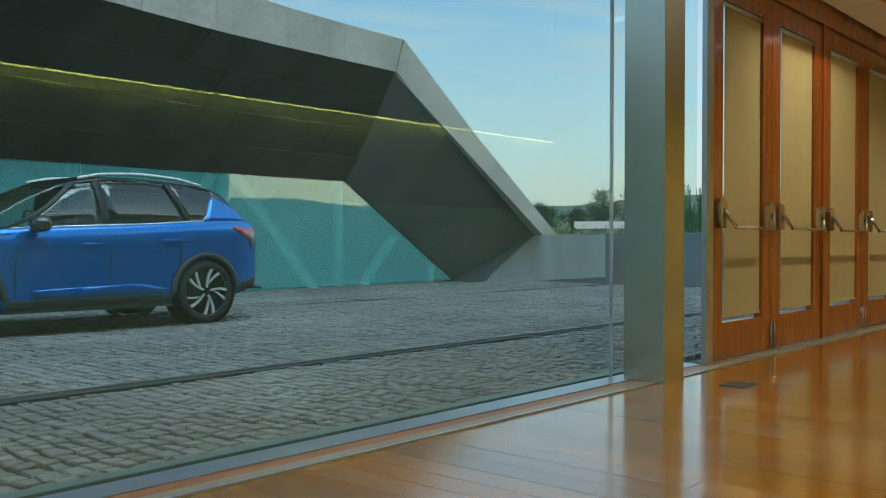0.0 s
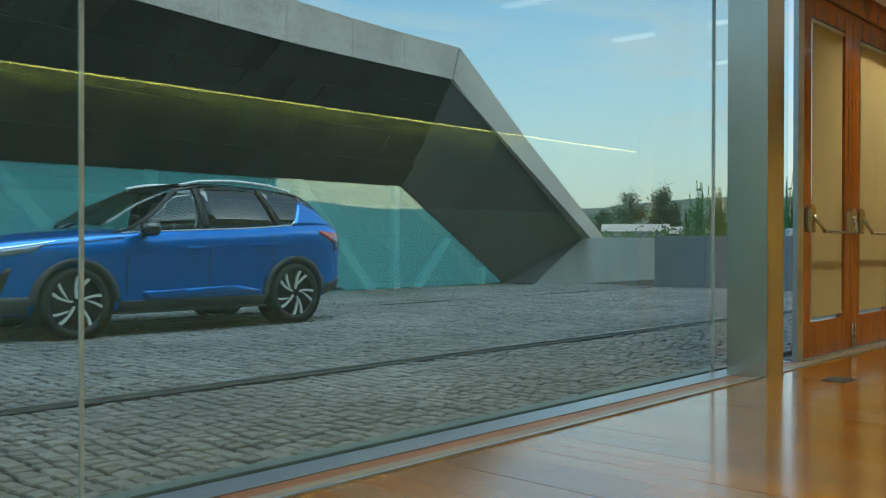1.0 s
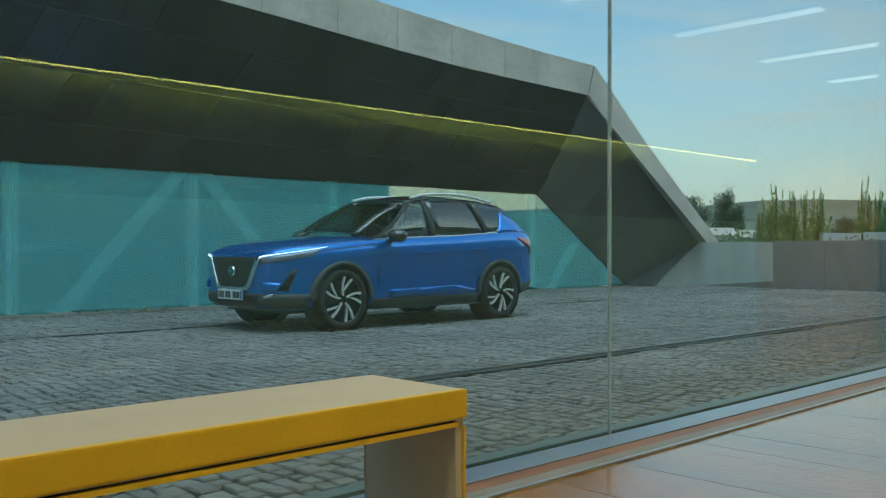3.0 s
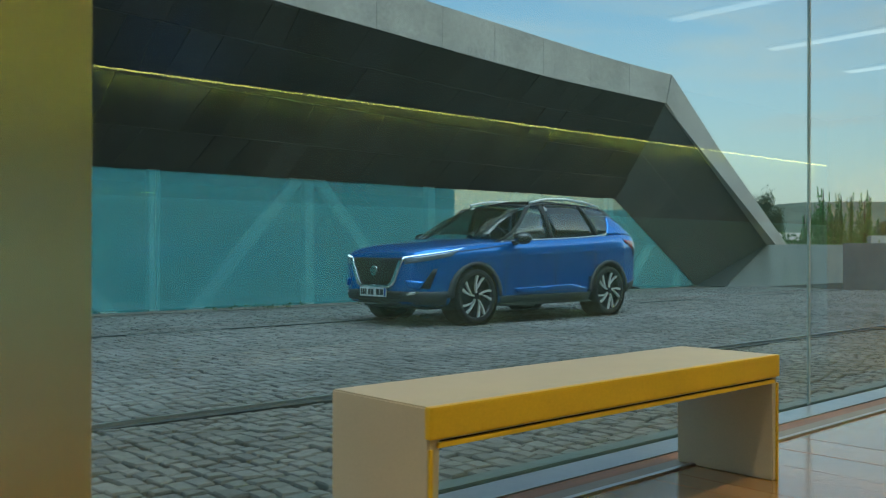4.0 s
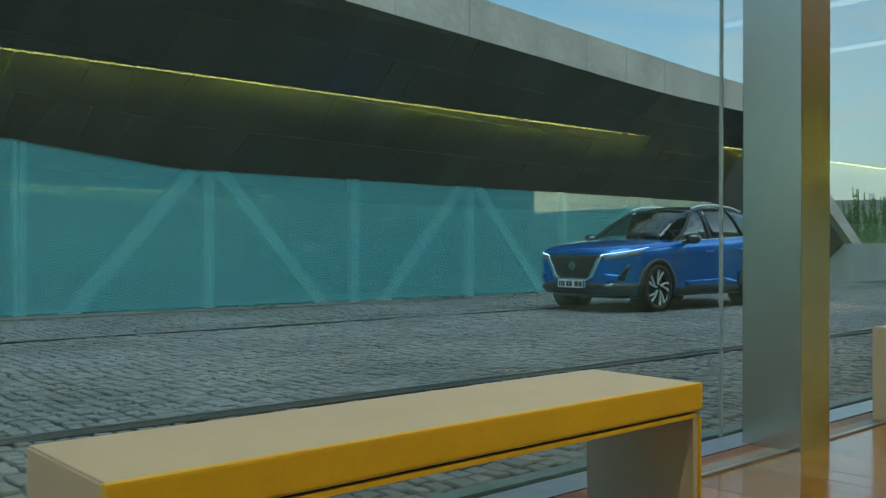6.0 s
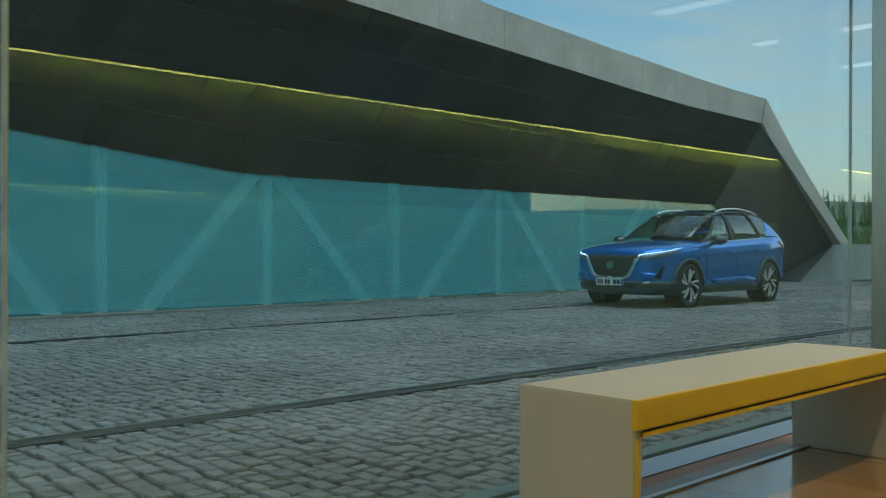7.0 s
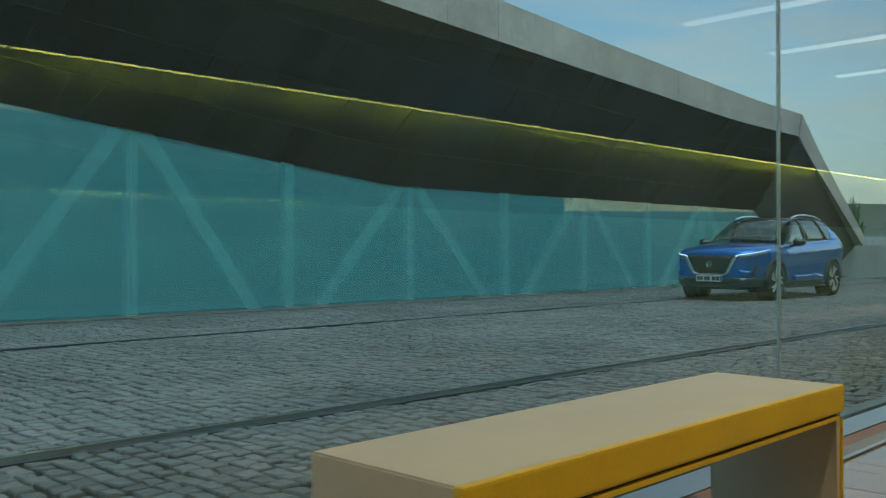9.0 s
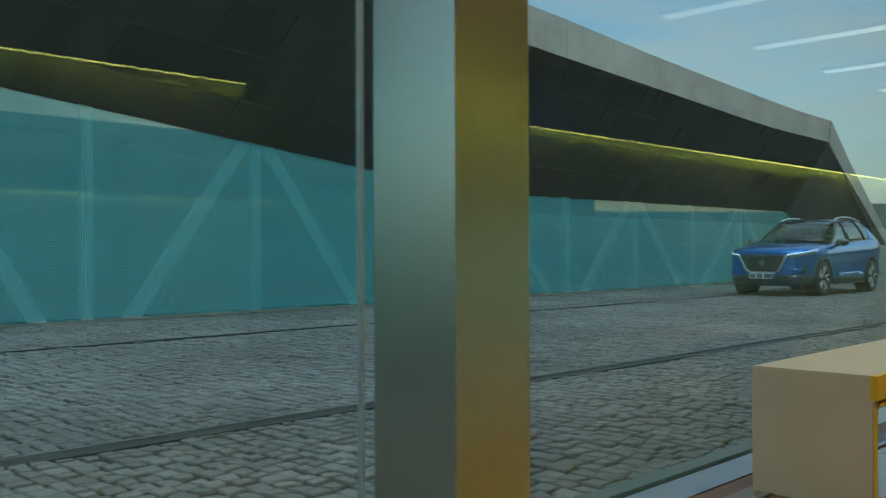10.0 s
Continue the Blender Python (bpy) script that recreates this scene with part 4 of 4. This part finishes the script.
# flanks: sill cladding, arches, seams, handles, chrome line, lower blade
for s in (1, -1):
    shaped("sill_cladding", [(0.86, 0.34), (-0.93, 0.34), (-0.93, 0.21), (0.86, 0.21)], M_CLAD, body, "y", 0.012, "dark plastic sill", sign=s)
    shaped("door_blade", [(0.62, 0.43), (-0.55, 0.46), (-0.86, 0.395), (0.56, 0.36)], M_BLUE, body, "y", 0.028, "raised blue door blade", sign=s)
    shaped("blade_trim", [(0.60, 0.366), (-0.80, 0.396), (-0.80, 0.389), (0.60, 0.359)], M_CLAD, body, "y", 0.034, "thin dark trim", sign=s)
    for ax in (1.30, -1.36):
        arch = []
        for a in range(0, 181, 12):
            arch.append((ax + 0.455 * math.cos(radians(a)), 0.335 + 0.445 * math.sin(radians(a))))
        inner = [(ax + 0.392 * math.cos(radians(a)), 0.345 + 0.392 * math.sin(radians(a))) for a in range(180, -1, -12)]
        shaped("arch_cladding", arch + inner, M_CLAD, body, "y", 0.016, "dark plastic wheel arch", cuts=1, sign=s)
    for x in (0.78, -0.20, -1.02):
        shaped("door_seam", [(x + 0.006, 0.36), (x + 0.006 - 0.02, 1.02), (x - 0.006 - 0.02, 1.02), (x - 0.006, 0.36)], M_BLACK, body, "y", 0.0015, sign=s, thick=0.004)
    shaped("hood_seam", [(1.95, 0.868), (0.80, 0.985), (0.80, 0.973), (1.95, 0.858)], M_BLACK, body, "y", 0.0012, sign=s, thick=0.004)
    for x, z in ((0.00, 0.875), (-0.90, 0.915)):
        h = empty("door_handle")
        h.parent = car
        bm = bmesh.new()
        box(bm, x - 0.10, x + 0.10, 0.905, 0.930, z - 0.016, z + 0.016, 0.010)
        if s < 0:
            bmesh.ops.scale(bm, vec=(1, -1, 1), verts=bm.verts)
        part("grip", bm, M_BLUE, h, smooth=True)
        bm = bmesh.new()
        bmesh.ops.create_uvsphere(bm, u_segments=14, v_segments=8, radius=0.045, matrix=Matrix.Translation((x + 0.02, s * 0.872, z)) @ Matrix.Diagonal((1.1, 0.35, 0.8, 1)))
        part("handle_cup", bm, M_BLACK_GLOSS, h, smooth=True)
    shaped("rear_lamp", [(-1.72, 1.08), (-2.10, 1.05), (-2.14, 0.95), (-1.98, 0.93), (-1.74, 1.045)], M_RED, body, "y", 0.010, "red and clear rear lamp", sign=s)
    shaped("rear_lamp_lens", [(-1.96, 0.99), (-2.10, 1.0), (-2.12, 0.90), (-2.02, 0.84)], M_LENS, body, "y", 0.012, sign=s)
    shaped("rear_bumper_cladding", [(-1.84, 0.44), (-2.12, 0.50), (-2.12, 0.36), (-1.82, 0.30)], M_CLAD, body, "y", 0.012, sign=s)

# cabin above the belt
ROOF = [(0.98, 1.06), (0.55, 1.315), (0.12, 1.500), (-0.25, 1.562), (-0.7, 1.575), (-1.2, 1.555), (-1.62, 1.49), (-1.80, 1.40), (-2.05, 1.14)]
HALF = [(0.98, 0.70), (0.55, 0.655), (0.12, 0.60), (-0.25, 0.585), (-0.7, 0.585), (-1.2, 0.58), (-1.62, 0.565), (-1.80, 0.575), (-2.05, 0.66)]


def roof_at(x, f, lift=0.0):
    """A point of the roof line at x; f from -1 (right edge) to 1 (left edge), crowned."""
    return Vector((x, f * lerp_table(x, HALF), lerp_table(x, ROOF) + 0.045 * (1 - f * f) + lift))


def side_at(x, v, s, lift=0.0):
    """The flank of the cabin between belt (v 0) and roof edge (v 1)."""
    zb, yb = lerp_table(x, BELT) - 0.012, 0.885 * lerp_table(x, WIDTH) - 0.005
    zt, yt = lerp_table(x, ROOF) - 0.012, lerp_table(x, HALF) + 0.018
    y = yb + (yt - yb) * v + 0.030 * math.sin(math.pi * min(1, max(0, v)))
    return Vector((x, s * (y + lift), zb + (zt - zb) * v))


def skin(name, rows, material, parent, label="", thick=0.008, smooth=True):
    """A thin shell through a grid of points."""
    bm = bmesh.new()
    g = [[bm.verts.new(p) for p in r] for r in rows]
    for a, b in zip(g, g[1:]):
        for i in range(len(a) - 1):
            bm.faces.new((a[i], a[i + 1], b[i + 1], b[i]))
    ob = part(name, bm, material, parent, label, smooth)
    so = ob.modifiers.new("thickness", "SOLIDIFY")
    so.thickness, so.offset = thick, 0
    return ob


def span(a, b, k):
    return [a + (b - a) * i / k for i in range(k + 1)]


cabin = empty("cabin")
cabin.parent = car
fr = span(-1, 1, 12)
skin("roof", [[roof_at(x, f * 1.03) for f in fr] for x in span(0.10, -1.66, 16)], M_BLACK_GLOSS, cabin, "gloss black roof")
skin("windscreen", [[roof_at(x, f, -0.004) for f in span(-0.95, 0.95, 12)] for x in span(0.93, 0.12, 8)], G_CAR, cabin, "clear raked windscreen", 0.005).visible_shadow = False
skin("rear_window", [[roof_at(x, f, -0.004) for f in span(-0.92, 0.92, 10)] for x in span(-1.72, -2.0, 5)], G_CAR_DARK, cabin, "dark rear window", 0.005)
skin("tail_spoiler", [[roof_at(x, f, 0.012) for f in fr] for x in span(-1.50, -1.86, 5)], M_BLACK_GLOSS, cabin, "", 0.02)
for s in (1, -1):
    def patch(name, x_bottom, x_top, material, label="", v0=0.0, v1=1.0, lift=0.0, thick=0.01, nu=8, nv=6):
        rows = []
        for v in span(v0, v1, nv):
            a, b = x_bottom[0] + (x_top[0] - x_bottom[0]) * v, x_bottom[1] + (x_top[1] - x_bottom[1]) * v
            rows.append([side_at(x, v, s, lift) for x in span(a, b, nu)])
        return skin(name, rows, material, cabin, label, thick)

    patch("a_pillar", (0.95, 0.82), (0.16, 0.06), M_BLACK, "", 0.0, 1.03, 0.0, 0.03)
    patch("front_window", (0.83, -0.17), (0.07, -0.13), G_CAR, "clear front side window", 0.03, 0.97, 0.004, 0.005).visible_shadow = False
    patch("b_pillar", (-0.165, -0.25), (-0.125, -0.20), M_BLACK, "", 0.0, 1.0, 0.006, 0.02, 2)
    patch("rear_side_window", (-0.245, -1.16), (-0.195, -0.98), G_CAR_DARK, "tinted rear side window", 0.03, 0.97, 0.004, 0.005)
    patch("window_divider", (-1.16, -1.20), (-0.98, -1.03), M_BLACK, "", 0.0, 1.0, 0.006, 0.015, 2)
    patch("quarter_window", (-1.20, -1.40), (-1.02, -1.62), G_CAR_DARK, "dark quarter window", 0.05, 0.97, 0.004, 0.005)
    patch("c_pillar", (-1.38, -2.02), (-1.60, -1.80), M_BLUE, "metallic blue rear pillar", -0.03, 0.80, 0.008, 0.02)
    patch("d_pillar", (-1.60, -1.84), (-1.58, -1.80), M_BLACK_GLOSS, "", 0.80, 1.0, 0.006, 0.02, 4, 3)
    skin("chrome_line", [[side_at(x, v, s, 0.014) for x in span(0.80, -1.36, 24)] for v in (-0.022, 0.022)], M_CHROME, cabin, "bright chrome waist line", 0.006)
    skin("chrome_kick", [[side_at(-1.36 - 0.24 * u, 0.02 + 0.42 * u + dv, s, 0.014) for u in span(0, 1, 6)] for dv in (-0.02, 0.03)], M_CHROME, cabin, "", 0.006)
    rail = empty("roof_rail")
    rail.parent = car
    bm = bmesh.new()
    pts = [Vector((x, s * (lerp_table(x, HALF) - 0.015), lerp_table(x, ROOF) + 0.040 + 0.022 * math.sin(math.pi * min(1, max(0, (0.02 - x) / 1.5))))) for x in span(0.0, -1.50, 14)]
    for a, b in zip(pts, pts[1:]):
        tube(bm, a, b, 0.018, seg=8)
    part("rail_bar", bm, M_SILVER, rail, "silver roof rail", smooth=True)
    mirror = empty("wing_mirror")
    mirror.parent = car
    bm = bmesh.new()
    bmesh.ops.create_uvsphere(bm, u_segments=20, v_segments=12, radius=1.0)
    for v in bm.verts:
        if v.co.x < -0.35:
            v.co.x = -0.35
        v.co = Vector((0.56 + v.co.x * 0.13, s * (0.985 + v.co.y * 0.125), 1.075 + v.co.z * 0.082))
    part("mirror_cap", bm, M_BLACK_GLOSS, mirror, "gloss black mirror housing", smooth=True)
    bm = bmesh.new()
    tube(bm, (0.60, s * 0.80, 1.00), (0.57, s * 0.93, 1.03), 0.035, 0.025)
    part("mirror_foot", bm, M_BLACK, mirror, smooth=True)

# seats, dash and wheel inside
boxed("dashboard", (0.45, 0.85, -0.66, 0.66, 0.92, 1.06), M_SEAT, cabin, bevel=0.04)
boxed("parcel_shelf", (-1.9, 0.45, -0.70, 0.70, 1.00, 1.065), M_SEAT, cabin, bevel=0.01)
for x, ws in ((-0.25, (-0.36, 0.36)), (-1.05, (-0.42, 0.0, 0.42))):
    for y in ws:
        seat = empty("seat")
        seat.parent = car
        boxed("backrest", (x - 0.09, x + 0.05, y - 0.22, y + 0.22, 0.98, 1.22), M_SEAT, seat, bevel=0.03)
        boxed("headrest", (x - 0.08, x + 0.02, y - 0.12, y + 0.12, 1.25, 1.40), M_SEAT, seat, bevel=0.03)
bm = bmesh.new()
ringv = [Vector((0.36 + 0.06 * math.cos(radians(a)), 0.36 + 0.18 * math.sin(radians(a)), 1.05 + 0.17 * math.cos(radians(a)))) for a in range(0, 361, 20)]
for a, b in zip(ringv, ringv[1:]):
    tube(bm, a, b, 0.014, seg=6)
part("steering_wheel", bm, M_BLACK, cabin, smooth=True)

# wheels
def ring_profile(bm, prof, seg=40):
    """Turn a profile of (radius, y) about the y axis."""
    g = [[bm.verts.new((r * math.cos(2 * math.pi * i / seg), y, r * math.sin(2 * math.pi * i / seg))) for i in range(seg)] for r, y in prof]
    for a, b in zip(g, g[1:]):
        for i in range(seg):
            j = (i + 1) % seg
            bm.faces.new((a[i], a[j], b[j], b[i]))
    return bm


def wheel(x, s, turn):
    w = empty("wheel", pose(x, s * 0.79, 0.345))
    w.parent = car
    t = part("tyre", ring_profile(bmesh.new(), [(0.262, -0.10), (0.315, -0.115), (0.338, -0.095), (0.345, -0.05), (0.345, 0.05), (0.338, 0.095), (0.315, 0.113), (0.270, 0.105), (0.262, 0.09)]), M_TYRE, w, "black low-profile tyre", True)
    part("rim", ring_profile(bmesh.new(), [(0.266, -0.09), (0.255, -0.05), (0.250, 0.05), (0.262, 0.098), (0.270, 0.106), (0.274, 0.098)]), M_BLACK_GLOSS, w, "gloss black rim", True)
    bm = bmesh.new()
    bmesh.ops.create_cone(bm, cap_ends=True, segments=32, radius1=0.252, radius2=0.252, depth=0.02, matrix=pose(0, -s * 0.02, 0, 90, 0, 0))
    part("brake_disc", bm, M_BLACK, w)
    for k in range(5):
        a0 = 2 * math.pi * k / 5 + turn
        for d, pts in ((0.0, [(0.040, -0.012), (0.11, -0.018), (0.19, -0.014), (0.264, 0.006), (0.262, 0.040), (0.18, 0.008), (0.10, 0.002), (0.040, 0.010)]),
                       (0.46, [(0.075, -0.036), (0.14, -0.034), (0.20, -0.022), (0.264, 0.000), (0.263, 0.030), (0.19, -0.002), (0.13, -0.018)])):
            bm = bmesh.new()
            c, sn = math.cos(a0 + d), math.sin(a0 + d)
            tx, tz = -sn, c
            prism(bm, [(r * c + q * tx, r * sn + q * tz) for r, q in pts], s * 0.070, s * 0.098, lambda u, v, q: (u, q, v))
            part("spoke", bm, M_SILVER, w, "machined silver spoke")
    bm = bmesh.new()
    bmesh.ops.create_cone(bm, cap_ends=True, segments=20, radius1=0.048, radius2=0.042, depth=0.03, matrix=pose(0, s * 0.09, 0, -90 * s, 0, 0))
    part("hub_cap", bm, M_BLACK_GLOSS, w)
    return w


for x, s, turn in ((1.30, 1, 0.3), (1.30, -1, 0.9), (-1.36, 1, 0.5), (-1.36, -1, 0.1)):
    wheel(x, s, turn)
boxed("underbody", (-1.9, 1.9, -0.62, 0.62, 0.19, 0.30), M_BLACK, car, bevel=0.02)
for ax in (1.30, -1.36):
    for s in (1, -1):
        bm = bmesh.new()
        ring_profile(bm, [(0.392, 0.03), (0.392, 0.27)], 40)
        part("wheel_well", bm, M_BLACK, car, place=pose(ax, s * 0.75 - 0.15, 0.345))

# ---- floorboards ----
board_w, gap = 0.155, 0.0018
rnd = random.Random(21)
bm_share = {}
rest = []
k = 0
y = Y_BACK + 0.02
while y < Y_END - 0.2:
    x = -2.868
    first = rnd.uniform(0.9, 2.4)
    seg = 0
    while x < X_WALL - 0.05:
        ln = round(first, 1) if seg == 0 else 2.4
        x1 = min(x + ln, X_WALL - 0.01)
        near = (seg == 0 and -12.6 < y < 9.5) or (seg == 1 and 0.4 < y < 9.5)
        if near:
            key = round(x1 - x, 3)
            if key not in bm_share:
                bm_share[key] = mesh_of("floorboard", box(bmesh.new(), 0, key - gap, 0, board_w - gap, -0.020, 0.0, 0.0007), M_PLANK)
            ob = new("floorboard", bm_share[key])
            ob.parent = floor
            ob.location = (x, y, rnd.uniform(-0.0006, 0.0006))
        else:
            rest.append((x, x1 - gap, y, y + board_w - gap))
        x, seg = x1, seg + 1
    y += board_w
vs, fs = [], []
for x0, x1, y0, y1 in rest:
    b = len(vs)
    vs += [(x0, y0, 0), (x1, y0, 0), (x1, y1, 0), (x0, y1, 0), (x0, y0, -0.02), (x1, y0, -0.02), (x1, y1, -0.02), (x0, y1, -0.02)]
    fs += [(b, b + 1, b + 2, b + 3), (b, b + 4, b + 5, b + 1), (b + 1, b + 5, b + 6, b + 2), (b + 2, b + 6, b + 7, b + 3), (b + 3, b + 7, b + 4, b)]
me = bpy.data.meshes.new("floorboards")
me.from_pydata(vs, [], fs)
me.materials.append(M_PLANKS)
ob = new("floorboards", me)
ob.parent = floor
tagged(ob, kind="stuff")

# ---- granite setts ----
rng = np.random.default_rng(8)
def setts(x_lo, x_hi, y_lo, y_hi, size):
    """Rows of uneven setts along x between two edges x_lo(y), x_hi(y)."""
    out = []
    y = y_lo
    while y < y_hi:
        row = size * rng.uniform(0.86, 1.14)
        lo, hi = x_lo(y), x_hi(y)
        x = lo + size * rng.uniform(-0.6, 0)
        while x < hi:
            ln = size * rng.uniform(0.8, 1.4)
            a, b = max(x, lo), min(x + ln, hi)
            if b - a > 0.035:
                out.append((a, b, y, y + row))
            x += ln
        y += row
    return out


def sett_mesh(boxes, bend=0.024):
    """Worn blocks with uneven corners, a rounded edge and sunken joints; bend lets the rows wander."""
    vs, fs = [], []
    wave = lambda x, y: 0.010 * math.sin(x * 1.3 + 0.7 * y) * math.sin(0.9 * y - 0.4 * x) - 0.004
    for x0, x1, y0, y1 in boxes:
        j = rng.uniform(-0.010, 0.010, 8)
        g = rng.uniform(0.006, 0.0125)
        h = rng.uniform(-0.005, 0.005) + wave((x0 + x1) / 2, (y0 + y1) / 2)
        tz = rng.uniform(-0.003, 0.003, 4)
        mx, my = (x0 + x1) / 2, (y0 + y1) / 2
        oy = bend * (math.sin(2.3 * mx + 0.6 * my) + 0.6 * math.sin(5.1 * mx - 0.9 * my))
        b = len(vs)
        base = ((x0 + g + j[0], y0 + g + j[1] + oy), (x1 - g + j[2], y0 + g + j[3] + oy), (x1 - g + j[4], y1 - g + j[5] + oy), (x0 + g + j[6], y1 - g + j[7] + oy))
        cx, cy = sum(p[0] for p in base) / 4, sum(p[1] for p in base) / 4
        for p in base:
            vs.append((*p, -0.036))
        for p in base:
            vs.append((*p, h - 0.008))
        for p, z in zip(base, tz):
            vs.append((p[0] + (cx - p[0]) * 0.12, p[1] + (cy - p[1]) * 0.12, h + z))
        for q in range(4):
            r = (q + 1) % 4
            fs.append((b + q, b + r, b + 4 + r, b + 4 + q))
            fs.append((b + 4 + q, b + 4 + r, b + 8 + r, b + 8 + q))
        fs.append((b + 8, b + 9, b + 10, b + 11))
    return vs, fs


channel_x = lambda y: -5.41 + 0.01134 * y
front = setts(lambda y: -10.31, lambda y: channel_x(y) - 0.094, -16.5, 17.4, 0.101) + setts(lambda y: channel_x(y) + 0.094, lambda y: -3.37, -16.5, 17.4, 0.101)
back = setts(lambda y: -13.25, lambda y: -10.41, -16.5, 17.4, 0.097)
single = [q for q in front if q[0] > -4.45 and 0.4 < q[2] < 3.0][:300]
chosen = set(single)
vs, fs = sett_mesh([q for q in front + back if q not in chosen])
me = bpy.data.meshes.new("setts")
me.from_pydata(vs, [], fs)
me.materials.append(M_STONE)
ob = new("setts", me)
ob.parent = court
tagged(ob, kind="stuff")
shapes = []
for k in range(24):
    ln, wd = 0.104 * rng.uniform(0.8, 1.3), 0.1
    v, f = sett_mesh([(-ln / 2, ln / 2, -wd / 2, wd / 2)], 0.0)
    me = bpy.data.meshes.new("sett")
    me.from_pydata(v, [], f)
    me.materials.append(M_STONE_P)
    shapes.append((ln, me))
for x0, x1, y0, y1 in single:
    ln, me = min(shapes, key=lambda s: abs(s[0] - (x1 - x0)) + 0.01 * rng.random())
    ob = new("sett", me)
    ob.parent = court
    mx, my = (x0 + x1) / 2, (y0 + y1) / 2
    ob.location = (mx, my + 0.024 * (math.sin(2.3 * mx + 0.6 * my) + 0.6 * math.sin(5.1 * mx - 0.9 * my)), 0.002)
    ob.scale = ((x1 - x0) / ln, (y1 - y0) / 0.1, 1)
